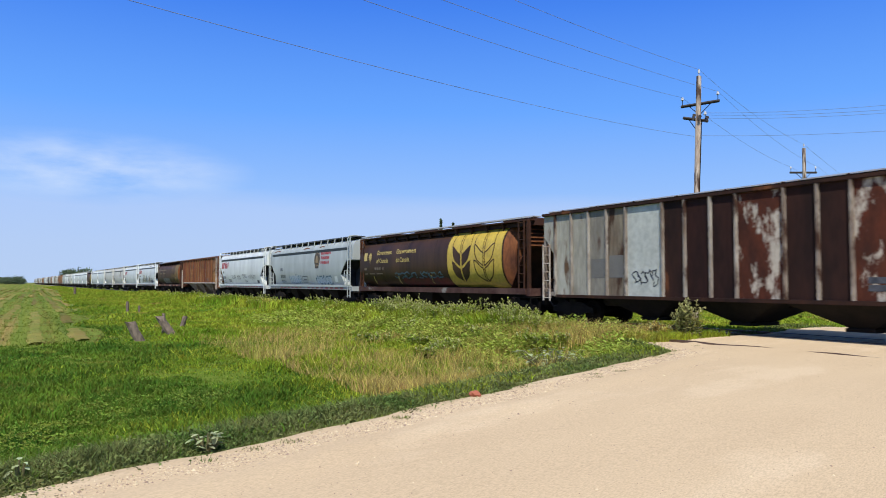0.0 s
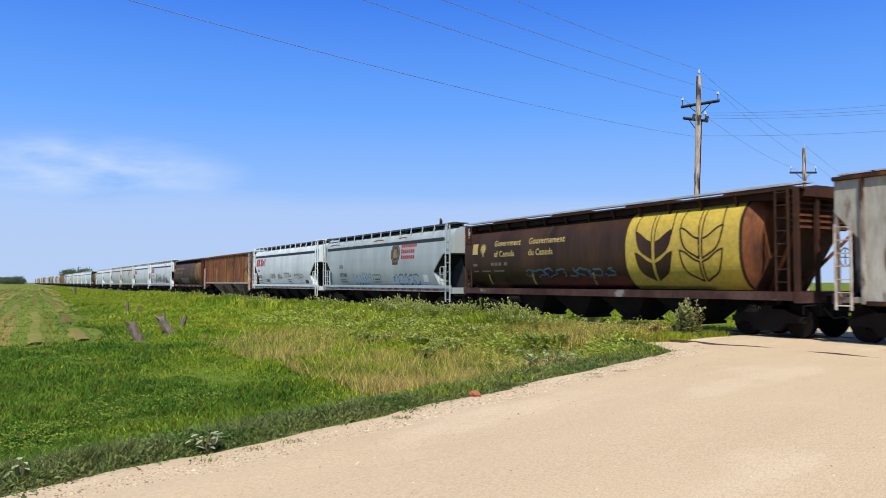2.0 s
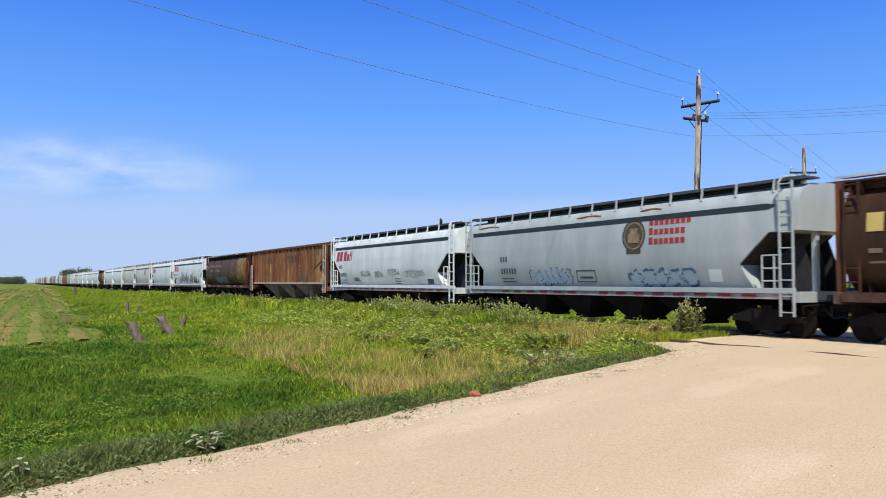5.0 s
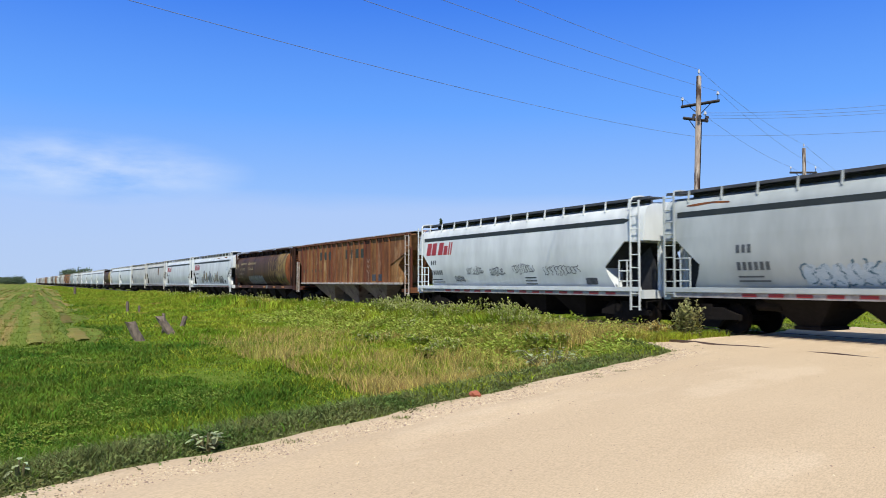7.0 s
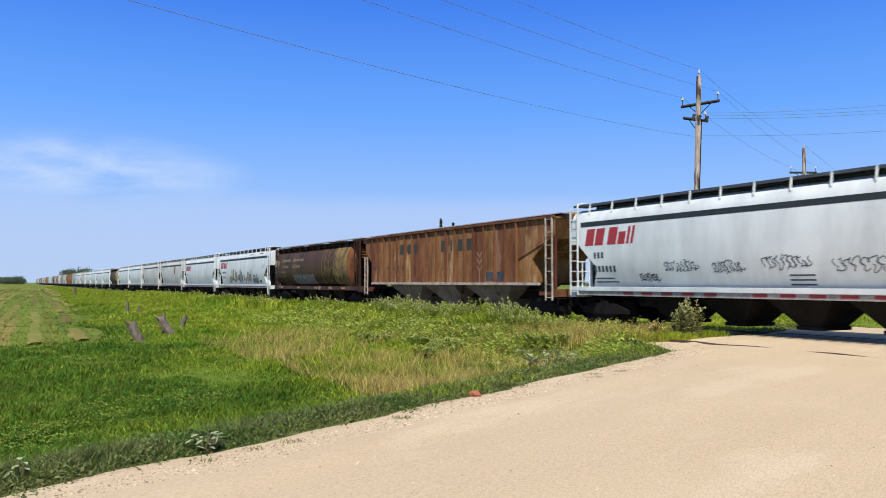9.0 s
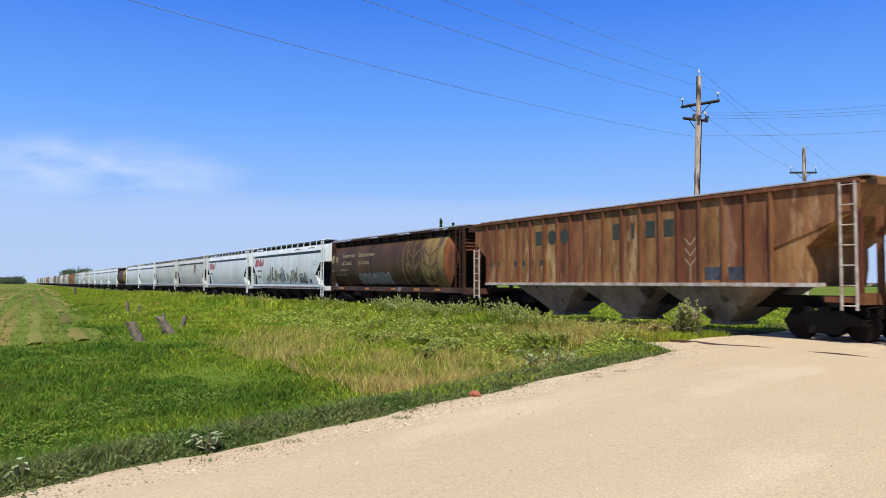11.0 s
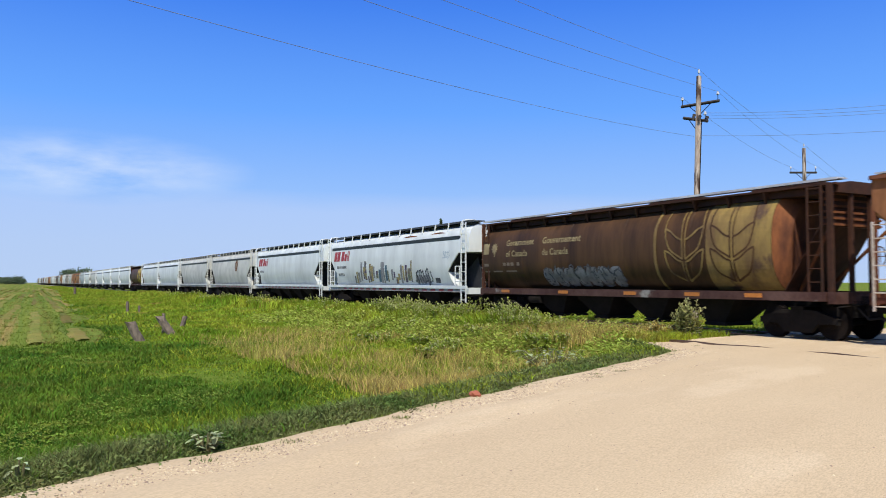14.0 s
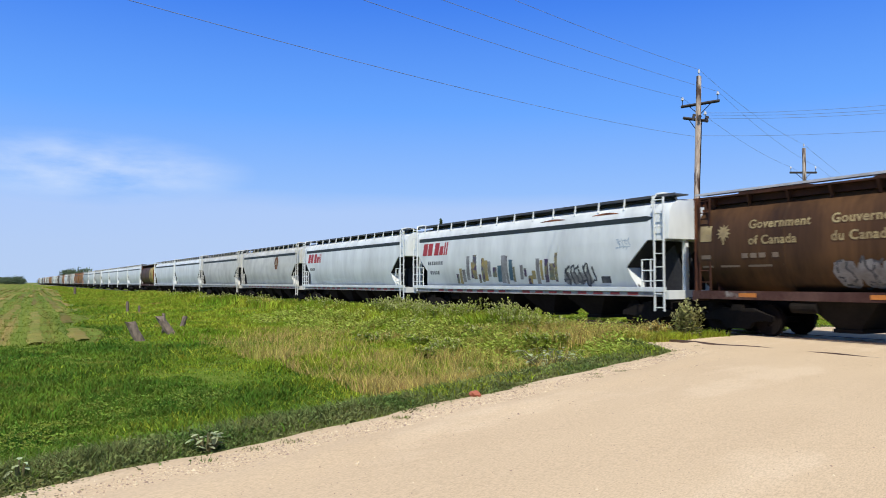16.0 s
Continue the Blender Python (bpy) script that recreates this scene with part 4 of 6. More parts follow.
def build_ribbed(L, sill_z, ribs, panels, rib_mat, roof_mat, bay_mat, label, top=4.28, inset=1.0, spin=True):
    """ribs: places along the side; panels: one material for each field between them, ends included."""
    car = new("ribbed_hopper_car")
    car.empty_display_size = 0.5
    tagged(car, label, "rail car", "freight train")
    half = L / 2
    core = [(1.40, sill_z + 0.05, inset + 0.35), (1.43, 2.0, inset + 0.3), (1.43, 2.55, inset + 0.3), (1.43, 3.35, 0.3), (1.43, top - 0.05, 0.12), (0.9, top + 0.10, 0.12), (0.0, top + 0.16, 0.12)]
    part("body", hull(core, L, 4), roof_mat, car)
    marks = [half - 0.1] + list(ribs) + [-half + 0.1]
    for s in (-1, 1):
        for k, (a, b) in enumerate(zip(marks, marks[1:])):
            m = panels[k % len(panels)]
            x = s * 1.45
            end = k == 0 or k == len(marks) - 2
            if not end:
                bm = boxes((x - 0.025, x + 0.025, b + 0.003, a - 0.003, sill_z, top - 0.02))
            else:
                # end field: cut away below towards the car's end
                e, i = (a, b) if k == 0 else (b, a)
                q = [(e, 3.42), (e, top - 0.02), (i, top - 0.02), (i, 2.55 if abs(e - i) > 0.5 else sill_z)]
                bm = loft([[(x - 0.025, yy, zz) for yy, zz in q], [(x + 0.025, yy, zz) for yy, zz in q]])
            part("side_panel", bm, m, car)
        for y in ribs:
            prof = [(0.0, -0.05), (0.095, -0.035), (0.095, 0.035), (0.0, 0.05)]
            x = s * 1.475
            bm = loft([[(x + s * px, y + py, z) for px, py in prof] for z in (sill_z - 0.03, top - 0.03)])
            part("rib", bm, rib_mat, car)
        part("side_sill", boxes((s * 1.50 - 0.09, s * 1.50 + 0.09, -half + inset, half - inset, sill_z - 0.07, sill_z + 0.05), bevel=0.015), M_LADDER if sill_z > 1.3 else roof_mat, car)
        part("top_chord", boxes((s * 1.50 - 0.08, s * 1.50 + 0.08, -half + 0.08, half - 0.08, top - 0.06, top + 0.05), bevel=0.015), roof_mat, car)
        part("running_board", boxes((s * 0.92 - 0.25, s * 0.92 + 0.25, -half, half, top + 0.13, top + 0.17)), M_GALV, car, "pale roof walkway")
        part("walkway_fascia", boxes((s * 1.19 - 0.015, s * 1.19 + 0.015, -half, half * 0.72, top + 0.135, top + 0.175)), M_GALV, car, "pale weathered walkway edge")
        for k in range(9):
            y = -half + L * (k + 0.5) / 9
            part("walkway_bracket", boxes((s * 1.2 - 0.05, s * 1.2 + 0.05, y - 0.03, y + 0.03, top + 0.0, top + 0.15)), roof_mat, car)
    for k in range(10):
        y = -half + L * (k + 0.5) / 10
        part("roof_hatch", boxes((-0.5, 0.5, y - 0.55, y + 0.55, top + 0.12, top + 0.24), bevel=0.03), roof_mat, car)
    for s in (-1, 1):
        part("end_sill", boxes((-1.5, 1.5, s * half - (0.25 if s > 0 else 0), s * half + (0 if s > 0 else 0.25), 1.0, 1.3)), rib_mat, car)
        part("lower_side_sill", boxes((-1.5, -1.36, s * (half - inset / 2) - inset / 2, s * (half - inset / 2) + inset / 2, 1.05, 1.2)), rib_mat, car)
        for x in (-1.42, 1.42):
            part("corner_post", boxes((x - 0.05, x + 0.05, s * (half - 0.12) - 0.05, s * (half - 0.12) + 0.05, 1.2, 3.5)), rib_mat, car)
        for x in (-0.5, 0.5):
            part("end_post", boxes((x - 0.07, x + 0.07, s * (half - 0.15) - 0.07, s * (half - 0.15) + 0.07, 1.2, 3.6)), rib_mat, car)
        build_ladder(car, -1.56, s * (half - 0.36), 0.85, 3.1 if s > 0 else 4.2, M_LADDER, 0.42, 7)
        part("platform", boxes((-1.4, 1.4, s * (half - 0.7) - 0.6, s * (half - 0.7) + 0.6, 1.14, 1.19)), M_DARK, car)
    w = (L - 6.4) / 3
    build_bays(car, [(k - 1) * w for k in range(3)], w, sill_z, 0.24, 1.42, bay_mat)
    build_gear(car, half, 1.15, spin)
    brake_wheel(car, -half - 0.06, 2.3, M_LADDER)
    return car

# ---- the train ----
SPEED = 6.3            # metres a second, towards -Y
START = -10.75
TRAIN = []


def couple(car, c0, c1):
    """Put a car between two couplings, told by the moment at which each passes a fixed place beside the track."""
    y0 = SPEED * (c0 + c1) / 2 + START
    car.location = (TRACK_X, y0, RAIL)
    TRAIN.append((car, y0))


def span(c0, c1):
    return (c1 - c0) * SPEED - 0.95


def emblem(car, y, z, r, place, dark, gold):
    bm = bmesh.new()
    n = 28

    def disc(r0, squash, up, mat_r):
        c = bm.verts.new(place(y, z + up))
        vs = [bm.verts.new(place(y + r0 * squash * math.cos(2 * math.pi * k / n), z + up + r0 * math.sin(2 * math.pi * k / n))) for k in range(n)]
        for k in range(n):
            f = bm.faces.new((c, vs[k], vs[(k + 1) % n]))
            f.material_index = mat_r

    disc(r, 1.0, 0.0, 0)
    patch(bm, *quad(y + r * 0.62, y - r * 0.62, z - r * 1.12, z - r * 0.72), place)
    part("emblem_ring", bm, dark, car, "dark round emblem ground")

    def nearer(a, b):
        p = place(a, b)
        return (p[0] - 0.006, p[1], p[2])

    bm = bmesh.new()
    pts = [(y + r * 0.80 * math.cos(2 * math.pi * k / 30), z + r * 0.80 * math.sin(2 * math.pi * k / 30)) for k in range(31)]
    ribbon(bm, pts, r * 0.10, nearer)
    patch(bm, *quad(y + r * 0.5, y - r * 0.5, z - r * 0.45, z + r * 0.12), nearer)
    patch(bm, *quad(y + r * 0.32, y - r * 0.32, z - r * 0.12, z + r * 0.45, 8), lambda a, b: (nearer(a, b)[0] - 0.003, *nearer(a, b)[1:]))
    part("emblem_shield", bm, gold, car, "gold shield shapes on the emblem")


def owner_mark(car, y, z, material):
    """A leaning row of plain coloured blocks in place of the owner's name."""
    for w, h in ((0.46, 0.62), (0.46, 0.62), (0.0, 0.0), (0.46, 0.62), (0.36, 0.44), (0.13, 0.62), (0.13, 0.62)):
        if w:
            bm = bmesh.new()
            patch(bm, *quad(y, y - w, z, z + h, 4, -0.16 * h), trough_place)
            part("owner_mark", bm, material, car, "slanted red block of the owner mark")
        y -= w + (0.08 if w else 0.14)


def side_bars(car, y, z, rows, material):
    """Small lines of writing too small to read, as bars."""
    for k, (w, h) in enumerate(rows):
        bm = bmesh.new()
        patch(bm, *quad(y, y - w, z - k * 0.13, z - k * 0.13 + h, 3), trough_place)
        part("data_line", bm, material, car, "line of small technical writing")


def build_train():
    # patchwork ribbed hopper, partly repainted
    c0, c1 = 2.76, 5.76
    ribs = [8.1, 7.1, 6.1, 5.1, 4.1, 2.36, 1.4, 0.36, -0.6, -2.24, -3.26, -4.22, -5.8, -6.8, -7.8]
    fields = [M_OLDPALE] * 4 + [M_STAINPALE] + [M_MINT] + [M_DKBROWN] * 3 + [M_FLAKE] + [M_DKBROWN] * 2 + [M_FLAKE] + [M_DKBROWN] * 3
    car = build_ribbed(span(c0, c1), 1.05, ribs, fields, M_RIBPALE, M_DKBROWN, M_DARK, "old ribbed hopper car with patched pale and rusty brown panels", top=4.30, inset=0.95)

    def flat(y, z):
        return (-1.482, y, z)

    for a, b, z0, z1 in ((6.0, 5.2, 1.75, 2.45), (5.0, 4.25, 1.75, 2.55)):
        bm = bmesh.new()
        patch(bm, *quad(a, b, z0, z1), flat)
        part("paint_patch", bm, M_PATCHGREY, car, "square grey paint patch")
    scribble(car, 3.75, 2.6, 1.5, 2.0, flat, M_SPRAYBLACK, 5, 4, 0.05, "black sprayed scribble")
    for k in range(2):
        for j in range(2):
            bm = bmesh.new()
            patch(bm, *quad(-4.6 - j * 0.55, -5.08 - j * 0.55, 1.35 + k * 0.2, 1.51 + k * 0.2), flat)
            part("data_panel", bm, M_SPRAYBLACK, car, "black printed data panel")
    couple(car, c0, c1)

    # brown cylindrical hopper with the bright wheat panel
    c0, c1 = 5.76, 8.76
    car = build_cylinder(span(c0, c1), M_BROWN, M_BROWNRIM, "dark brown cylindrical grain hopper with a bright yellow wheat panel")
    wheat_panel(car, -2.30, -7.0, M_YELLOW, M_BROWN, False)
    canada_lettering(car, 7.95, M_YLETTER)
    filled_blobs(car, 3.0, -2.2, 1.36, 1.85, cyl_place, M_SPRAYRED, 3, 6, "dull red sprayed graffiti along the sill")
    scribble(car, 4.0, -1.6, 1.78, 2.15, cyl_place, M_SPRAYTEAL, 8, 8, 0.07, "dark teal sprayed outline")
    for y in (6.9, 3.6, -0.2):
        bm = bmesh.new()
        patch(bm, *quad(y, y - 0.12, 1.5, 1.95, 2, -0.10), cyl_place)
        part("yellow_dash", bm, M_YLETTER, car, "short yellow dash")
    couple(car, c0, c1)

    # pale hopper with the round emblem
    c0, c1 = 8.76, 11.70
    car = build_trough(span(c0, c1), M_GREY, "light grey covered hopper with a round emblem and sprayed graffiti")
    emblem(car, -2.39, 3.2, 0.57, trough_place, M_EMBLEMD, M_EMBLEMG)
    for z, n in ((3.50, 8), (3.18, 7), (2.86, 7)):
        for k in range(n):
            bm = bmesh.new()
            patch(bm, *quad(-3.12 - k * 0.235, -3.30 - k * 0.235, z, z + (0.24 if k == 0 else 0.19), 3), trough_place)
            part("owner_mark", bm, M_REDMARK, car, "small dark red block of the owner mark")
    number_bars(car, 5.9, 2.46, trough_place, M_DARKMARK, 3, 0.24)
    number_bars(car, 5.9, 1.94, trough_place, M_DARKMARK, 6, 0.24)
    side_bars(car, 5.9, 1.72, [(0.9, 0.05), (1.1, 0.05)], M_DARKMARK)
    filled_blobs(car, 3.7, 1.2, 1.46, 2.10, trough_place, M_SPRAYBLUE, 12, 6, "pale blue sprayed fill")
    scribble(car, 3.8, 1.0, 1.46, 2.16, trough_place, M_SPRAYTEAL, 11, 7, 0.05, "teal bubble graffiti outline")
    filled_blobs(car, -2.2, -5.0, 1.42, 2.0, trough_place, M_SPRAYBLUE, 14, 4, "pale blue sprayed fill")
    scribble(car, -2.1, -5.1, 1.40, 2.06, trough_place, M_SPRAYTEAL, 17, 5, 0.09, "thick dark teal graffiti outline")
    bm = bmesh.new()
    ribbon(bm, [(0.76, 1.6), (0.76, 2.02), (-0.3, 2.02), (-0.3, 1.6), (0.76, 1.6)], 0.05, trough_place)
    patch(bm, *quad(0.6, -0.15, 1.72, 1.8), trough_place)
    part("stencil_box", bm, M_DARKMARK, car, "stencilled box")
    bm = bmesh.new()
    patch(bm, *quad(-5.6, -6.1, 1.6, 1.98), trough_place)
    part("route_card", bm, M_WHITE, car, "white card holder")
    for a, b, z in ((7.9, 6.2, 4.06), (0.8, -0.6, 4.05), (-2.6, -3.6, 4.06)):
        bm = bmesh.new()
        patch(bm, [(a + (b - a) * k / 8, z - 0.03 - 0.02 * math.sin(k)) for k in range(9)], [(a + (b - a) * k / 8, z + 0.05 * math.sin(k * 0.39)) for k in range(9)], trough_place)
        part("rust_streak", bm, M_ORANGE, car, "orange rust streak")
    couple(car, c0, c1)

    # whiter hopper
    c0, c1 = 11.70, 14.47
    car = build_trough(span(c0, c1), M_WHITE, "white covered hopper with red slanted marks and faint scribbles")
    owner_mark(car, 7.4, 2.95, M_REDMARK)
    number_bars(car, 6.9, 2.46, trough_place, M_DARKMARK, 3, 0.22)
    number_bars(car, 6.9, 1.96, trough_place, M_DARKMARK, 6, 0.22)
    side_bars(car, 6.9, 1.7, [(1.0, 0.05), (1.2, 0.05)], M_DARKMARK)
    for k, (a, b, z0, z1) in enumerate(((3.4, 2.0, 1.95, 2.3), (1.4, 0.3, 1.85, 2.25), (-0.4, -1.9, 1.95, 2.35), (-2.6, -4.8, 1.85, 2.25), (4.6, 3.7, 1.6, 1.9))):
        scribble(car, a, b, z0, z1, trough_place, M_SPRAYBLACK, 21 + k, 9, 0.026, "thin black sprayed scribble")
    side_bars(car, -1.2, 1.75, [(0.8, 0.05)] * 3, M_DARKMARK)
    bm = bmesh.new()
    patch(bm, *quad(-5.1, -5.75, 1.5, 1.75), trough_place)
    part("data_panel", bm, M_SPRAYBLACK, car, "black data panel")
    couple(car, c0, c1)

    # rusty ribbed hopper
    c0, c1 = 14.47, 17.60
    ribs = [8.19, 7.4, 6.6, 5.77, 4.88, 3.95, 3.08, 2.27, 1.39, 0.36, -0.6, -1.5, -2.4, -3.2, -4.1, -5.0, -5.85, -6.7]
    car = build_ribbed(span(c0, c1), 1.52, ribs, [M_RUST], M_RIBRUST, M_RUST, M_BEIGEBAY, "rusty brown ribbed hopper car with faded dark letter marks", top=4.22, inset=1.1)

    def flat2(y, z):
        return (-1.481, y, z)

    for y, w in ((4.55, 0.50), (3.70, 0.52), (2.92, 0.52), (-0.08, 0.42), (-1.02, 0.2), (-1.72, 0.55), (-2.55, 0.55)):
        bm = bmesh.new()
        if y in (3.70, 2.92):
            steps = [math.pi * k / 14 for k in range(15)]
            mid_y = y - w * 0.45
            patch(bm, [(mid_y + w * 0.5 * math.cos(a), 3.38 - 0.29 * math.sin(a)) for a in steps], [(mid_y + w * 0.5 * math.cos(a), 3.38 + 0.29 * math.sin(a)) for a in steps], flat2)
        else:
            patch(bm, *quad(y, y - w * 0.8, 3.10, 3.66), flat2)
        part("owner_mark", bm, M_GREENMARK, car, "large faded dark green mark")
    for k in range(7):
        bm = bmesh.new()
        patch(bm, *quad(8.0 - k * 0.62, 7.82 - k * 0.62, 2.28, 2.50, 2), flat2)
        part("number_bar", bm, M_GREENMARK, car)
    for y in (-4.25, -5.15):
        bm = bmesh.new()
        patch(bm, *quad(y, y - 0.65, 1.66, 2.05), flat2)
        part("data_panel", bm, M_SPRAYBLACK, car, "dark data panel")
    bm = bmesh.new()
    for k in range(3):
        z = 2.2 + 0.33 * k
        for s in (-1, 1):
            ribbon(bm, [(-3.68, z - 0.1), (-3.68 + s * 0.22, z + 0.14)], 0.05, flat2)
    ribbon(bm, [(-3.68, 1.6), (-3.68, 2.1)], 0.05, flat2)
    part("wheat_mark", bm, M_MARKTAN, car, "small faded wheat mark")
    couple(car, c0, c1)

    # faded cylindrical hopper
    c0, c1 = 17.60, 20.52
    car = build_cylinder(span(c0, c1), M_BROWN2, M_BROWNRIM, "faded brown cylindrical grain hopper with worn wheat panel and silver graffiti")
    wheat_panel(car, -2.45, -6.85, M_OLDYELLOW, M_BROWN2, True)
    canada_lettering(car, 8.26, M_GOLDLETTER, -0.02)
    filled_blobs(car, 3.9, -0.7, 1.40, 2.20, cyl_place, M_SPRAYGREY, 31, 7, "silver grey bubble graffiti")
    scribble(car, 3.9, -0.7, 1.40, 2.26, lambda y, z: tuple(c * 1.003 if i != 1 else c for i, c in enumerate(cyl_place(y, z))), M_SPRAYBLACK, 32, 9, 0.06, "black graffiti outline")
    for y in (6.6, 2.6, -1.1, -3.9, -6.2):
        bm = bmesh.new()
        box(bm, -1.512, -1.502, y - 0.3, y + 0.3, 1.14, 1.26)
        part("reflector", bm, M_AMBER, car, "amber reflective strip")
    couple(car, c0, c1)

    # white hopper with large block graffiti
    c0, c1 = 20.52, 23.56
    car = build_trough(span(c0, c1), M_WHITE, "white covered hopper with large many-coloured block graffiti")
    owner_mark(car, 8.1, 2.95, M_REDMARK)
    number_bars(car, 7.5, 2.46, trough_place, M_DARKMARK, 8, 0.18)
    number_bars(car, 7.3, 1.98, trough_place, M_DARKMARK, 5, 0.18)
    for a, b, legs in ((4.73, 3.55, 2), (3.35, 1.75, 1), (1.5, -0.4, 0), (-0.6, -1.6, 1), (-1.75, -2.15, 3), (-2.3, -3.2, 2)):
        r = random.Random(int(a * 100))
        yy = a
        while yy > b + 0.1:
            w = r.uniform(0.16, 0.34)
            z0, z1 = 1.5 + r.uniform(0, 0.35), 2.4 + r.uniform(-0.3, 0.5)
            if r.random() < 0.3:
                z1 = z0 + r.uniform(0.3, 0.5)
            bm = bmesh.new()
            patch(bm, *quad(yy, yy - w, z0, z1, 4, -r.uniform(0.0, 0.12)), trough_place)
            part("graffiti", bm, r.choice((M_SPRAYMIX, M_SPRAYMIX, M_SPRAYGREY, M_SPRAYTEAL, M_SPRAYGOLD)), car, "coloured block of sprayed graffiti")
            yy -= w + r.uniform(0.0, 0.10)
    filled_blobs(car, -3.6, -5.2, 1.48, 2.0, trough_place, M_SPRAYGREY, 41, 4)
    scribble(car, -3.5, -5.35, 1.46, 2.26, lambda y, z: (trough_place(y, z)[0] - 0.004, y, z), M_SPRAYBLACK, 42, 7, 0.08, "thick black sprayed scribble")
    scribble(car, -6.6, -7.3, 2.75, 3.15, trough_place, M_SPRAYBLUE, 43, 4, 0.03)
    bm = bmesh.new()
    patch(bm, *quad(-5.7, -6.2, 1.55, 1.8), trough_place)
    part("data_panel", bm, M_SPRAYBLACK, car, "black data panel")
    for a, b, z in ((-2.0, -3.6, 4.05), (-5.2, -6.6, 4.07)):
        bm = bmesh.new()
        patch(bm, [(a + (b - a) * k / 8, z - 0.02) for k in range(9)], [(a + (b - a) * k / 8, z + 0.06 * math.sin(k * 0.39)) for k in range(9)], trough_place)
        part("rust_streak", bm, M_ORANGE, car, "orange rust streak")
    couple(car, c0, c1)

    c0, c1 = 23.56, 26.37
    car = build_trough(span(c0, c1), M_WHITE, "clean white covered hopper with dark red slanted marks")
    owner_mark(car, 7.4, 2.95, M_REDMARK)
    number_bars(car, 6.9, 2.4, trough_place, M_DARKMARK, 5, 0.18)
    couple(car, c0, c1)

    # the cars behind, each a copy of one of three plain ones
    c0, c1 = 26.37, 29.1
    grey = build_trough(span(c0, c1), M_PALE, "dirty pale grey covered hopper with a small orange emblem")
    couple(grey, c0, c1)
    plain = grey
    emblem(grey, -2.4, 3.2, 0.5, trough_place, M_ORANGE, M_EMBLEMG)
    c0, c1 = 29.1, 31.8
    plain = build_trough(span(c0, c1), M_PALE, "plain pale grey covered hopper in the train", True, False)
    couple(plain, c0, c1)
    c0, c1 = 36.75, 39.1
    tank = build_cylinder(span(c0, c1), M_BROWN2, M_BROWNRIM, "brown cylindrical grain hopper with a yellow panel in the train", False)
    wheat_panel(tank, -2.0, -5.2, M_YELLOW, M_BROWN, False)
    couple(tank, c0, c1)
    ends = [31.8, 34.35, 36.75, 39.1, 41.5, 43.9, 46.3, 48.9, 51.6]
    while ends[-1] < 118:
        ends.append(ends[-1] + 2.75)
    looks = {0: M_WHITE, 1: M_WHITE, 3: M_WHITE, 4: M_WHITE, 5: M_WHITE, 6: M_WHITE}
    cycle = [M_RUST, M_PALE, M_OLDPALE, M_WHITE, M_RUST, M_GREY, M_BROWN2, M_PALE, M_WHITE, M_GREY, M_RUST]
    names = {M_RUST: "rusty brown", M_PALE: "beige grey", M_OLDPALE: "dirty pale", M_WHITE: "white", M_GREY: "light grey", M_BROWN2: "brown"}
    for k, (a, b) in enumerate(zip(ends, ends[1:])):
        if k == 2:
            continue
        m = looks.get(k) or cycle[k % len(cycle)]
        car = copy_thing(plain, Matrix())
        tagged(car, names[m] + " covered hopper further back in the train")
        for ch in car.children:
            if ch.data and ch.data.materials and ch.data.materials[0] == M_PALE:
                ch.material_slots[0].link = "OBJECT"
                ch.material_slots[0].material = m
        couple(car, a, b)


# ---- track ----


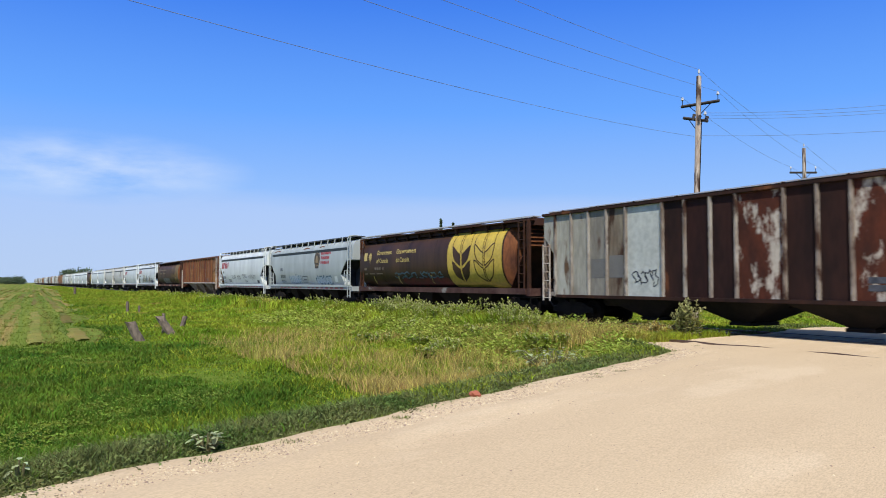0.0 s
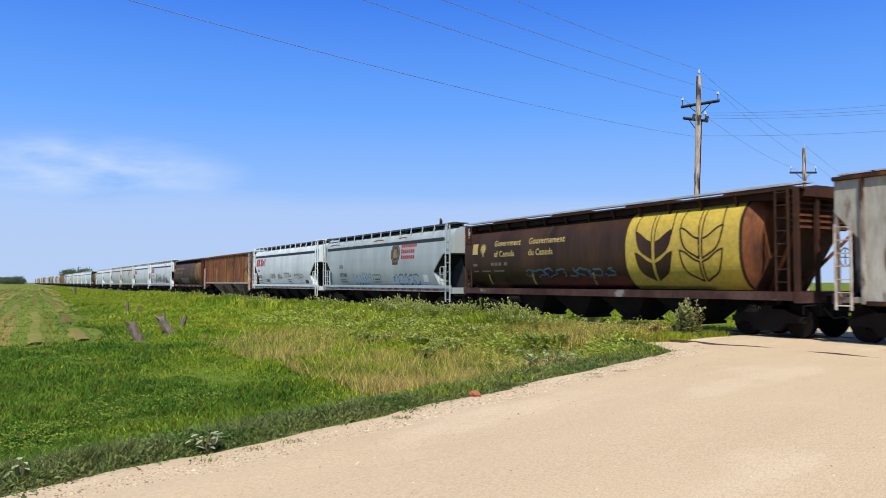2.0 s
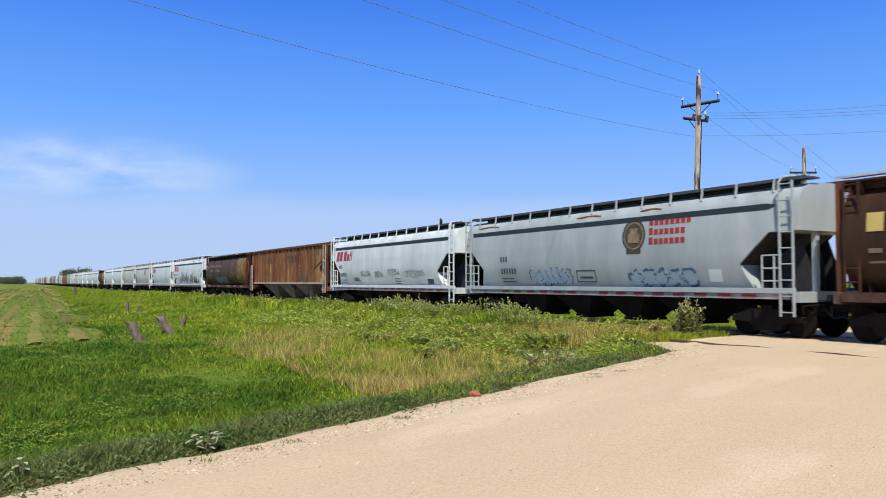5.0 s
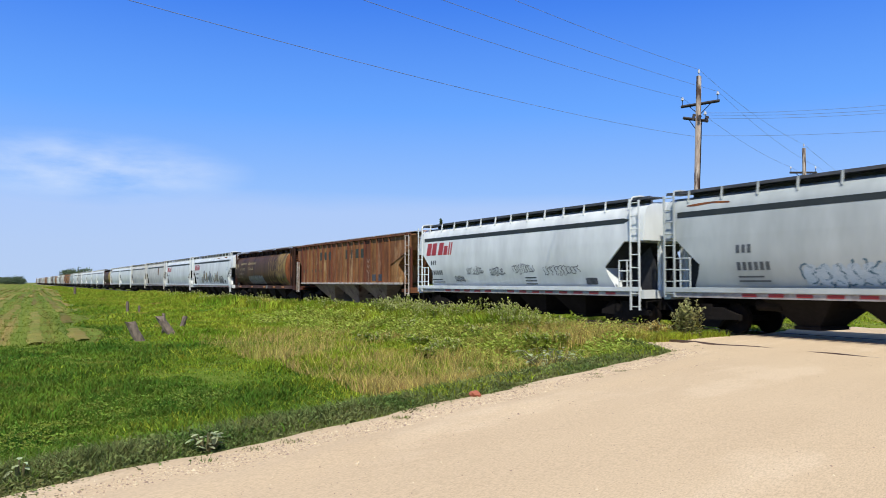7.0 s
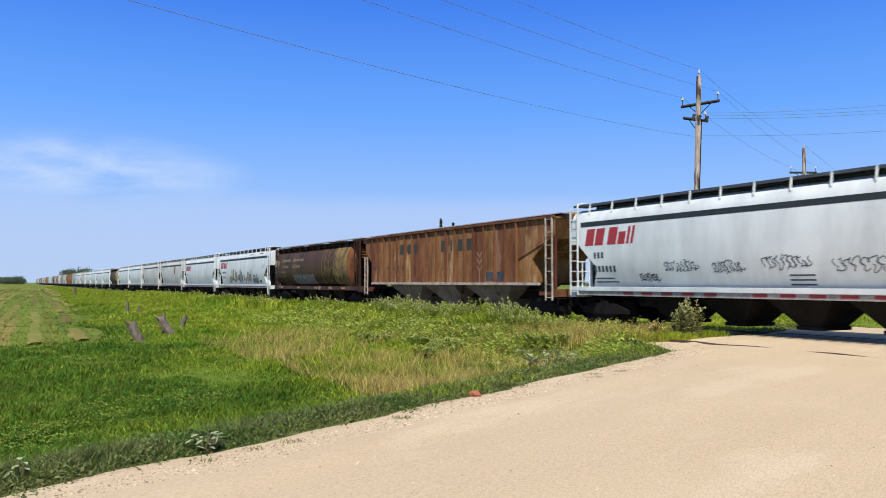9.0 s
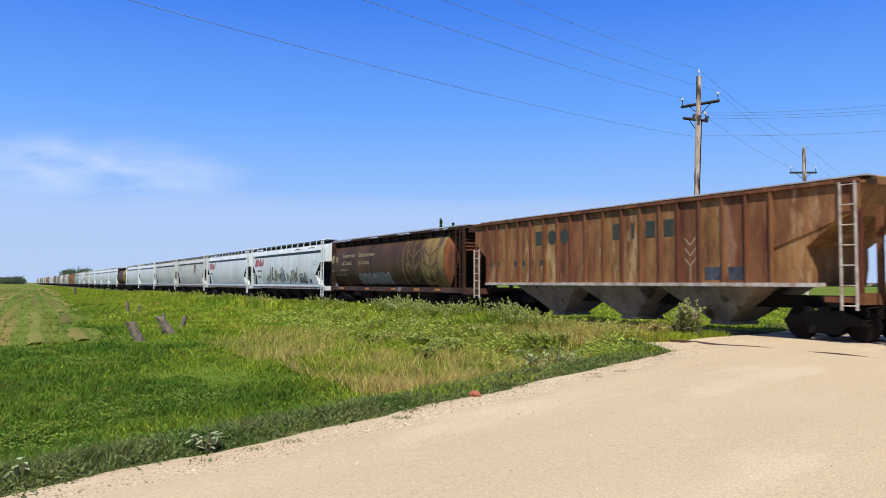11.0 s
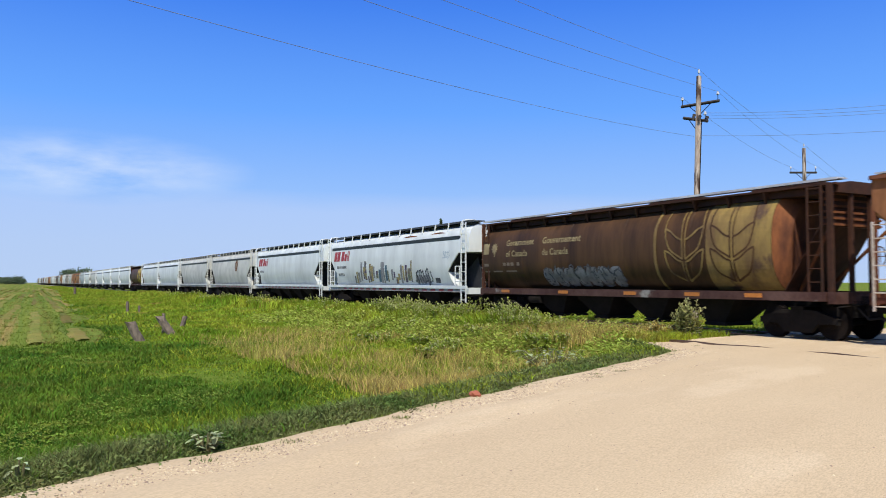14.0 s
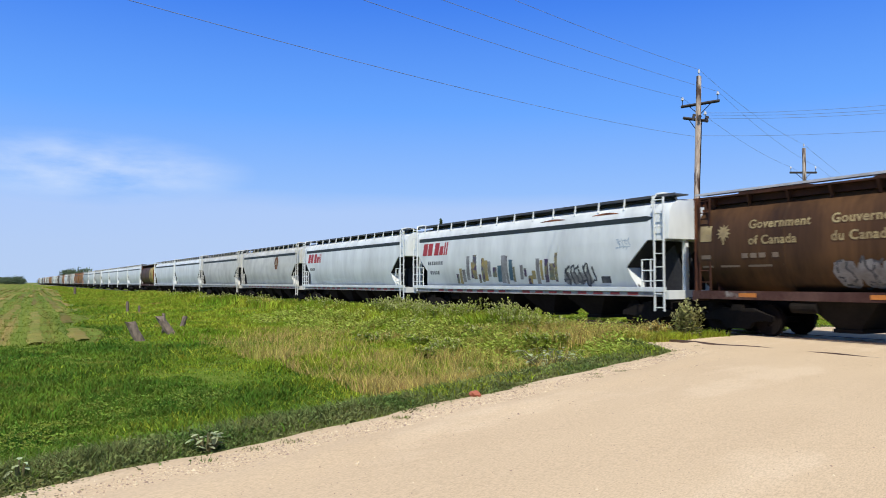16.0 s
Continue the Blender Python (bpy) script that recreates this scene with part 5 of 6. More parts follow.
def build_track():
    for s, n in ((-1, "a"), (1, "b")):
        prof = [(-0.07, -0.16), (0.07, -0.16), (0.07, -0.14), (0.012, -0.12), (0.012, -0.045), (0.037, -0.03), (0.037, 0.0), (-0.037, 0.0), (-0.037, -0.03), (-0.012, -0.045), (-0.012, -0.12), (-0.07, -0.14)]
        ys = [-60, 0, 60, 200, 500, 1200]
        bm = loft([[(TRACK_X + s * 0.7175 + x, y, RAIL + z) for x, z in prof] for y in ys])
        me = bpy.data.meshes.new("rail")
        bm.to_mesh(me)
        bm.free()
        me.materials.append(M_STEEL)
        tagged(new("rail", me), "worn steel railway rail on wooden ties", "rail", "track rails")
    # stone bed
    rnd = random.Random(4)
    xs = (-2.9, -2.2, -1.3, 0, 1.3, 2.2, 2.9)
    zs = (-0.5, -0.12, -0.085, -0.08, -0.085, -0.12, -0.5)
    ys = list(np.arange(17.0, 90, 0.7)) + list(np.arange(90, 1200, 30))
    bm = bmesh.new()
    rows = [[bm.verts.new((TRACK_X + x + rnd.uniform(-0.06, 0.06), y, RAIL + z + rnd.uniform(-0.02, 0.02))) for x, z in zip(xs, zs)] for y in ys]
    for a, b in zip(rows, rows[1:]):
        for k in range(len(xs) - 1):
            bm.faces.new((a[k], a[k + 1], b[k + 1], b[k]))
    me = bpy.data.meshes.new("track_bed")
    bm.to_mesh(me)
    bm.free()
    me.materials.append(M_BALLAST)
    tagged(new("track_bed", me), "low bed of grey ballast stone", "track bed", kind="structure")
    bm = boxes((-1.3, 1.3, -0.11, 0.11, -0.30, -0.045), bevel=0.015)
    me = bpy.data.meshes.new("railway_tie")
    bm.to_mesh(me)
    bm.free()
    me.materials.append(M_TIE)
    for k in range(110):
        ob = new("railway_tie", me)
        ob.location = (TRACK_X + rnd.uniform(-0.04, 0.04), 17.2 + k * 0.55, RAIL - 0.09)
        tagged(ob, "weathered dark wooden railway tie under the rails", "railway tie", "railway ties")
    # rail of a disused siding, half buried in the gravel
    for y0, y1 in ((12.2, 15.6), (8.4, 11.3)):
        bm = bmesh.new()
        prof = [(-0.045, -0.10), (0.045, -0.10), (0.032, 0.078), (0.02, 0.086), (-0.02, 0.086), (-0.032, 0.078)]
        n = 8
        rows = [[(16.15 + x + 0.01 * math.sin(k), y0 + (y1 - y0) * k / n, z + 0.012 * math.sin(k * 1.3)) for x, z in prof] for k in range(n + 1)]
        bm = loft(rows)
        me = bpy.data.meshes.new("buried_rail")
        bm.to_mesh(me)
        bm.free()
        me.materials.append(M_STEEL)
        tagged(new("buried_rail", me), "old rusty rail half buried in the gravel road", "rail")


# ---- utility poles and wires ----


def build_pole(name_at, top, arms, label, lean=(0.0, 0.0)):
    pole = new("utility_pole")
    pole.location = name_at
    tagged(pole, label, "utility pole", "roadside power line")
    bm = bmesh.new()
    n = 12
    for k in range(n):
        z0, z1 = top * k / n, top * (k + 1) / n
        f0, f1 = k / n, (k + 1) / n
        rod(bm, (lean[0] * f0, lean[1] * f0, z0), (lean[0] * f1, lean[1] * f1, z1), 0.175 - 0.055 * f0, 0.175 - 0.055 * f1, 10)
    part("shaft", bm, M_WOODPOLE, pole)
    for z, d, span_l, pins, m in arms:
        d = Vector(d).normalized()
        off = Vector((lean[0], lean[1], 0)) * (z / top)
        up = Vector((0, 0, 1))
        tilt = d
        a, b = off - tilt * span_l / 2 + up * z, off + tilt * span_l / 2 + up * z
        side = Vector((-d.y, d.x, 0)) * 0.16
        bm = bmesh.new()
        rod(bm, a + side, b + side, 0.075, sides=4)
        arm = part("crossarm", bm, m, pole)
        for s in pins:
            p = off + tilt * s + up * (z + 0.05) + side
            bm = bmesh.new()
            rod(bm, p, p + up * 0.3, 0.018, sides=6)
            part("pin", bm, M_DARK, arm)
            bm = bmesh.new()
            rod(bm, p + up * 0.26, p + up * 0.33, 0.075, 0.055, 10)
            rod(bm, p + up * 0.33, p + up * 0.40, 0.06, 0.035, 10)
            part("insulator", bm, M_CERAMIC, arm, "pale ceramic insulator")
        for s in (-1, 1):
            bm = bmesh.new()
            rod(bm, off + up * (z - 0.55) + side * 0.6, off + tilt * s * span_l * 0.28 + up * (z - 0.05) + side, 0.02, sides=5)
            part("brace", bm, M_DARK, arm)
    bm = bmesh.new()
    tip = Vector((lean[0], lean[1], top))
    rod(bm, tip, tip + Vector((0, 0, 0.18)), 0.02, sides=6)
    rod(bm, tip + Vector((0, 0, 0.16)), tip + Vector((0, 0, 0.34)), 0.06, 0.035, 10)
    part("top_insulator", bm, M_CERAMIC, pole, "pale ceramic insulator")
    return pole


def wire(a, b, sag=0.3, r=0.0072):
    a, b = Vector(a), Vector(b)
    cu = bpy.data.curves.new("power_wire", "CURVE")
    cu.dimensions, cu.bevel_depth, cu.bevel_resolution = "3D", r, 1
    sp = cu.splines.new("POLY")
    n = 20
    sp.points.add(n)
    for k in range(n + 1):
        t = k / n
        p = a.lerp(b, t)
        p.z -= sag * 4 * t * (1 - t)
        sp.points[k].co = (*p, 1)
    cu.materials.append(M_WIRE)
    ob = new("power_wire", cu)
    tagged(ob, "thin dark overhead power wire between poles", "wire", "overhead wires")


def build_line():
    across = (0.54, -1.69, 0)
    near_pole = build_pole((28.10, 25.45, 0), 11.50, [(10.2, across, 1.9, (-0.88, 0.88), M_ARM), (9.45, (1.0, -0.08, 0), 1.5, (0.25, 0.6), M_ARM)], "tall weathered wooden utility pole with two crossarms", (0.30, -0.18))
    for k, dx in enumerate((-0.55, -0.15, 0.35)):
        bm = bmesh.new()
        rod(bm, (0.25 + dx, -0.32, 9.30), (0.25 + dx + 0.06, -0.34, 9.58), 0.055, 0.07, 8)
        rod(bm, (0.25 + dx, -0.32, 9.56), (0.25 + dx + 0.14, -0.34, 9.52), 0.03, sides=6)
        part("cutout_switch", bm, M_ARM, near_pole, "dark fuse cutout on the crossarm")
    bm = bmesh.new()
    rod(bm, (0.10, -0.18, 4.0), (0.27, -0.34, 9.4), 0.02, sides=5)
    part("ground_cable", bm, M_DARK, near_pole, "dark cable down the pole")
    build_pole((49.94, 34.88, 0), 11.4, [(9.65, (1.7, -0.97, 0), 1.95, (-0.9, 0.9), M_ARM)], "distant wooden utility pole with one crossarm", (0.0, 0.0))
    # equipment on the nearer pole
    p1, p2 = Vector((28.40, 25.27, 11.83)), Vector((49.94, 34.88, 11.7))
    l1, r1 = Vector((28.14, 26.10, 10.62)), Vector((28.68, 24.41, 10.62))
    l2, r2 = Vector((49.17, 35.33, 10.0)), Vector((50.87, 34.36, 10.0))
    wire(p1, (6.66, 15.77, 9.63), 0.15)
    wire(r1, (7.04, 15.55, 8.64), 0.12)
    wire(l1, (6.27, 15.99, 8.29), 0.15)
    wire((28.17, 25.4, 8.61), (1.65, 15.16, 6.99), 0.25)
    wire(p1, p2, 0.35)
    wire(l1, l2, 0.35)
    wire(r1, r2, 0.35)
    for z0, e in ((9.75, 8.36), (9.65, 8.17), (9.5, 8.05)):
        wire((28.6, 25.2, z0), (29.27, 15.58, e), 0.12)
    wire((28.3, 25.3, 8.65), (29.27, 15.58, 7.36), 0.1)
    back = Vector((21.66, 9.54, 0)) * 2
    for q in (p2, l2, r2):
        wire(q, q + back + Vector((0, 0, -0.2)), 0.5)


# ---- plants ----


def blades(name, pts, heights, widths, material, label, seed, lean=0.35, kind="stuff", category="grass"):
    """Many bent blades in one mesh, each of three triangles."""
    rng = np.random.default_rng(seed)
    n = len(pts)
    pts = np.asarray(pts, dtype=float)
    h, w = np.asarray(heights)[:, None], np.asarray(widths)[:, None]
    a = rng.uniform(0, 2 * np.pi, n)
    side = np.stack([np.cos(a), np.sin(a), np.zeros(n)], 1)
    b = rng.uniform(0, 2 * np.pi, n)
    drift = np.stack([np.cos(b), np.sin(b), np.zeros(n)], 1) * rng.uniform(0.05, lean, n)[:, None] * h
    up = np.array([[0, 0, 1.0]])
    v = np.empty((n, 5, 3))
    v[:, 0], v[:, 1] = pts - side * w, pts + side * w
    mid = pts + up * h * 0.6 + drift * 0.35
    v[:, 2], v[:, 3] = mid + side * w * 0.75, mid - side * w * 0.75
    v[:, 4] = pts + up * h + drift
    idx = (np.arange(n) * 5)[:, None]
    f = np.concatenate([idx + np.array([[0, 1, 2]]), idx + np.array([[0, 2, 3]]), idx + np.array([[3, 2, 4]])], 1).reshape(-1, 3)
    me = bpy.data.meshes.new(name)
    me.vertices.add(n * 5)
    me.vertices.foreach_set("co", v.reshape(-1))
    me.loops.add(len(f) * 3)
    me.loops.foreach_set("vertex_index", f.reshape(-1).astype(np.int32))
    me.polygons.add(len(f))
    me.polygons.foreach_set("loop_start", (np.arange(len(f)) * 3).astype(np.int32))
    me.materials.append(material)
    me.update(calc_edges=True)
    me.validate()
    return tagged(new(name, me), label, category, kind=kind)


def on_road(x, y):
    return edge_y(x) - 13.2 < y < edge_y(x) + 0.02


def scatter(n, r0, r1, a0, a1, seed, keep):
    """Points over the grassland, thinning out with the distance from the roadside."""
    rng = np.random.default_rng(seed)
    out = []
    while len(out) < n:
        r = r0 * (r1 / r0) ** rng.uniform(0, 1)
        a = radians(rng.uniform(a0, a1))
        x, y = r * math.sin(a), r * math.cos(a)
        if keep(x, y, rng):
            out.append((x, y, ground_z(x, y) - 0.02))
    return out


def mown(x, y):
    return y > 31 and x < 3.0 + 0.045 * (y - 34) + 0.5 * math.sin(y * 0.4) and x < 12


def verge(x, y):
    return -0.12 < (y - edge_y(x)) * 0.91 < 1.5 + 0.45 * noise.noise((x * 0.5, y * 0.5, 7))


def build_grass():
    far = lambda p: math.hypot(p[0], p[1])
    rng = np.random.default_rng(2)
    meadow = lambda x, y, r: not on_road(x, y) and not mown(x, y) and r.uniform() < smooth(0.25, 1.3, (y - edge_y(x)) * 0.91 if y > edge_y(x) else 9.0) and abs(x - TRACK_X) > 2.0
    dark = lambda x, y: smooth(8.0, 1.5, x + 4.5 * noise.noise((x * 0.16, y * 0.16, 31)) + 2.0 * noise.noise((x * 0.6, y * 0.6, 33)))
    for name, m, n, seed, want, label in (("meadow_grass", M_GRASS, 230000, 1, False, "bright yellow-green uneven meadow grass"), ("lush_grass", M_LUSH, 200000, 41, True, "lush dark green meadow grass")):
        p = scatter(n, 6, 90, -32, 68, seed, lambda x, y, r: meadow(x, y, r) and (r.uniform() < dark(x, y)) == want)
        d = np.array([far(q) for q in p])
        tall = np.array([1.0 + 1.1 * noise.noise((q[0] * 0.35, q[1] * 0.35, 2.0)) + 0.6 * noise.noise((q[0] * 1.5, q[1] * 1.5, 12.0)) for q in p]).clip(0.35, 2.3)
        blades(name, p, rng.uniform(0.04, 0.12, len(p)) * tall * (1 + d * 0.009), 0.003 + d * 0.0007, m, label, seed + 2, 1.3)
    p = scatter(45000, 80, 360, 0, 16, 43, lambda x, y, r: not mown(x, y) and x < 17.8)
    d = np.array([far(q) for q in p])
    blades("far_grass", p, rng.uniform(0.12, 0.32, len(p)), d * 0.0008, M_GRASS, "rank green grass beside the far track", 44, 0.9)
    fade = lambda x, y, r: verge(x, y) and r.uniform() < smooth(-0.12, 0.22, (y - edge_y(x)) * 0.91 + 0.32 * noise.noise((x * 1.7, y * 1.7, 9))) * (1.0 - 0.85 * smooth(0.5, 1.5, (y - edge_y(x)) * 0.91 + 0.5 * noise.noise((x * 0.9, y * 0.9, 19))))
    p = scatter(52000, 6, 40, -40, 70, 5, fade)
    d = np.array([far(q) for q in p])
    e = np.array([(q[1] - edge_y(q[0])) for q in p])
    blades("verge_grass", p, rng.uniform(0.05, 0.22, len(p)) * np.clip(e, 0.2, 1.0), 0.004 + d * 0.0008, M_VERGE, "dusty dark green roadside grass", 6, 1.2)
    p = scatter(16000, 30, 300, -5, 10, 8, lambda x, y, r: mown(x, y))
    d = np.array([far(q) for q in p])
    blades("mown_hay", p, rng.uniform(0.07, 0.13, len(p)), 0.004 + d * 0.0006, M_MOWN, "short stubble of the mown hay field", 9, 1.6)

    p = scatter(18000, 30, 260, -5, 10, 48, lambda x, y, r: mown(x, y) and r.uniform() < smooth(0.1, 0.9, math.sin((x - 0.023 * y) * 3.4) + 0.7 * noise.noise((x * 0.5, y * 0.05, 3))))
    d = np.array([far(q) for q in p])
    blades("hay_swaths", p, rng.uniform(0.09, 0.15, len(p)), 0.004 + d * 0.0007, M_HAY, "rows of dry tan cut hay on the mown field", 49, 2.2)

    def tan_zone(x, y, r):
        if on_road(x, y):
            return False
        v = noise.noise((x * 0.22, y * 0.22, 11.0)) + 0.6 * noise.noise((x * 0.8, y * 0.8, 5.0))
        strip = 14.6 < x < 18.0 and 16.5 < y < 23
        return (strip and r.uniform() < 0.45) or (r.uniform() < 0.6 * smooth(-0.45, 0.8, v) and 6.0 < x < 16.5 and edge_y(x) + 2.0 < y < 34)

    p = scatter(15000, 14, 46, 0, 62, 13, tan_zone)
    strip = np.array([14.6 < q[0] < 18.0 and 16.5 < q[1] < 23 for q in p])
    blades("dry_grass", p, np.where(strip, rng.uniform(0.25, 0.60, len(p)), rng.uniform(0.16, 0.42, len(p))), np.full(len(p), 0.009), M_TAN, "tan seed heads of dry tall grass", 14, 1.1)
    # taller growth along the track bed
    p = scatter(26000, 26, 130, 6, 42, 21, lambda x, y, r: 14.8 < x < 18.0 and y > 24 and r.uniform() < smooth(14.8, 16.8, x))
    d = np.array([far(q) for q in p])
    lump = np.array([1.0 + 0.8 * noise.noise((q[0] * 0.5, q[1] * 0.22, 6.0)) for q in p]).clip(0.35, 1.8)
    blades("trackside_grass", p, rng.uniform(0.25, 0.60, len(p)) * lump, 0.006 + d * 0.0008, M_GRASS, "taller rank grass along the track bed", 22, 0.8)
    # low growth between road and track
    p = scatter(9000, 20, 30, 40, 60, 15, lambda x, y, r: not on_road(x, y) and 15.5 < x < 18.6 and y < 18.5)
    blades("crossing_grass", p, rng.uniform(0.12, 0.34, len(p)), np.full(len(p), 0.013), M_GRASS, "green grass tongue beside the crossing", 16, 1.0)


def leaf_clumps(name, spots, heights, spreads, per, size, material, label, seed, category="weeds"):
    """Low domes of small pointed leaves, all in one mesh; each leaf is one bent quad."""
    rng = np.random.default_rng(seed)
    base = np.repeat(np.asarray(spots, dtype=float), per, 0)
    h, r = np.repeat(np.asarray(heights), per), np.repeat(np.asarray(spreads), per)
    n = len(base)
    a, q = rng.uniform(0, 2 * np.pi, n), np.sqrt(rng.uniform(0, 1, n))
    up = rng.uniform(0.15, 1.0, n) ** 0.7 * (1 - 0.55 * q * q)
    c = base + np.stack([np.cos(a) * q * r, np.sin(a) * q * r, up * h], 1)
    b = a + rng.normal(0, 0.9, n)
    out = np.stack([np.cos(b), np.sin(b), rng.uniform(-0.25, 0.9, n)], 1)
    out /= np.linalg.norm(out, axis=1)[:, None]
    side = np.stack([-np.sin(b), np.cos(b), rng.normal(0, 0.3, n)], 1)
    L = (size * rng.uniform(0.5, 1.3, n) * (1 + 0.012 * np.hypot(base[:, 0], base[:, 1])))[:, None]
    v = np.stack([c, c + out * L * 0.5 + side * L * 0.24, c + out * L - np.array([0, 0, 0.12]) * L, c + out * L * 0.5 - side * L * 0.24], 1).reshape(-1, 3)
    me = bpy.data.meshes.new(name)
    me.vertices.add(n * 4)
    me.vertices.foreach_set("co", v.reshape(-1))
    me.loops.add(n * 4)
    me.loops.foreach_set("vertex_index", np.arange(n * 4, dtype=np.int32))
    me.polygons.add(n)
    me.polygons.foreach_set("loop_start", np.arange(0, n * 4, 4, dtype=np.int32))
    me.materials.append(material)
    me.update(calc_edges=True)
    me.validate()
    return tagged(new(name, me), label, category, kind="stuff")


def build_forbs():
    rng = np.random.default_rng(61)
    side_of = lambda x, y: (y - edge_y(x)) * 0.91
    # thick growth on the bank beside the track
    p = scatter(900, 16, 48, 8, 52, 62, lambda x, y, r: 10.5 < x < 18.0 and side_of(x, y) > 1.2 and (x < 14.4 or y > 21.5 or r.uniform() < 0.12) and r.uniform() < smooth(10.5, 16.0, x) * smooth(-0.45, 0.35, noise.noise((x * 0.4, y * 0.4, 4)) + 0.25 * (x - 14) / 3))
    k = np.array([smooth(10.5, 16.5, q[0]) for q in p])
    leaf_clumps("bank_weeds", p, rng.uniform(0.18, 0.45, len(p)) * (0.6 + 0.9 * k), rng.uniform(0.3, 0.6, len(p)), 70, 0.11, M_WEED, "mixed leafy green weeds on the bank beside the track", 63)
    # dark tufts through the meadow
    p = scatter(1500, 7, 60, -34, 55, 64, lambda x, y, r: side_of(x, y) > 0.8 and not mown(x, y) and x < 16 and r.uniform() < smooth(-0.15, 0.45, noise.noise((x * 0.3, y * 0.3, 14))))
    leaf_clumps("meadow_weeds", p, rng.uniform(0.06, 0.20, len(p)), rng.uniform(0.12, 0.38, len(p)), 45, 0.05, M_FORB, "low dark green weeds among the meadow grass", 65)
    # dusty growth along the gravel's edge
    p = scatter(1500, 6, 26, -40, 62, 66, lambda x, y, r: 0.05 < side_of(x, y) < 3.0 and x < 15.5 and r.uniform() < smooth(2.6, 0.7, side_of(x, y) + 0.8 * noise.noise((x * 0.6, y * 0.6, 7))))
    k = np.array([smooth(0.0, 0.8, side_of(q[0], q[1])) for q in p])
    leaf_clumps("verge_weeds", p, rng.uniform(0.03, 0.17, len(p)) * (0.25 + k), rng.uniform(0.10, 0.28, len(p)), 40, 0.045, M_VERGE, "dusty low weeds along the edge of the gravel", 67)


def build_weed(x, y, h, spread, stems, seed, leaf_mat, flowers, label, name="weed"):
    """A clump of upright stems with many small leaves and pale heads."""
    rnd = random.Random(seed)
    plant = new(name)
    z0 = ground_z(x, y) - 0.03
    plant.location = (x, y, z0)
    tagged(plant, label, "weed", "trackside weeds")
    sb, lb, fb = bmesh.new(), bmesh.new(), bmesh.new()
    for k in range(stems):
        a, r = rnd.uniform(0, 6.28), spread * math.sqrt(rnd.random())
        base = Vector((r * math.cos(a), r * math.sin(a), 0))
        hh = h * rnd.uniform(0.55, 1.0) * (1 - 0.3 * r / spread)
        tip = base + Vector((rnd.uniform(-0.2, 0.2), rnd.uniform(-0.2, 0.2), hh))
        rod(sb, base, tip, 0.009, 0.004, 4)
        for j in range(44):
            t = rnd.uniform(0.12, 1.0)
            c = base.lerp(tip, t)
            b = rnd.uniform(0, 6.28)
            L = rnd.uniform(0.08, 0.20) * (1.25 - 0.6 * t)
            out = Vector((math.cos(b), math.sin(b), rnd.uniform(-0.2, 0.8))).normalized()
            s = out.cross(Vector((0, 0, 1))).normalized() * L * 0.28
            vs = [lb.verts.new(c), lb.verts.new(c + out * L * 0.5 + s), lb.verts.new(c + out * L), lb.verts.new(c + out * L * 0.5 - s)]
            lb.faces.new(vs)
        if flowers:
            for j in range(flowers):
                c = base.lerp(tip, rnd.uniform(0.75, 1.05)) + Vector((rnd.uniform(-0.06, 0.06), rnd.uniform(-0.06, 0.06), 0))
                s = rnd.uniform(0.018, 0.042)
                vs = [fb.verts.new(c + Vector(o) * s) for o in ((1, 0, 0.2), (0, 1, -0.2), (-1, 0, 0.3), (0, -1, 0.1))]
                fb.faces.new(vs)
                vs = [fb.verts.new(c + Vector(o) * s) for o in ((1, 0, -0.8), (0, 0, 1), (-1, 0, 0.8), (0, 0, -1))]
                fb.faces.new(vs)
    tagged(part("stem_growth", sb, M_STEM, plant), kind="stuff")
    tagged(part("foliage", lb, leaf_mat, plant), kind="stuff")
    if flowers:
        tagged(part("blossom", fb, M_FLOWER, plant, "pale weed flower heads"), kind="stuff")
    else:
        fb.free()


def build_broadleaf(x, y, h, spread, n, seed, size, label):
    rnd = random.Random(seed)
    plant = new("burdock")
    plant.location = (x, y, ground_z(x, y))
    tagged(plant, label, "plant", "broad-leaved plants")
    sb = bmesh.new()
    for k in range(n):
        a, r = rnd.uniform(0, 6.28), spread * math.sqrt(rnd.random())
        c = Vector((r * math.cos(a), r * math.sin(a), h * rnd.uniform(0.25, 1.0)))
        rod(sb, (c.x * 0.3, c.y * 0.3, 0), c, 0.008, 0.005, 4)
        L = size * rnd.uniform(0.6, 1.2)
        d = Vector((math.cos(a + rnd.uniform(-1, 1)), math.sin(a + rnd.uniform(-1, 1)), rnd.uniform(-0.5, 0.25))).normalized()
        s = d.cross(Vector((0, 0, 1))).normalized()
        up = s.cross(d)
        lb = bmesh.new()
        rim = []
        for j in range(12):
            t = 2 * math.pi * j / 12
            u, v = 0.5 - 0.5 * math.cos(t), 0.38 * math.sin(t) * (1 + 0.3 * math.cos(t))
            rim.append(lb.verts.new(c + d * L * u + s * L * v + up * (0.10 * L * abs(v) * 2 - 0.12 * L * u * u)))
        m = lb.verts.new(c + d * L * 0.45 - up * 0.03 * L)
        for j in range(12):
            lb.faces.new((m, rim[j], rim[(j + 1) % 12]))
        part("leaf", lb, M_BURDOCK, plant)
    tagged(part("stalk_growth", sb, M_STEM, plant), kind="stuff")


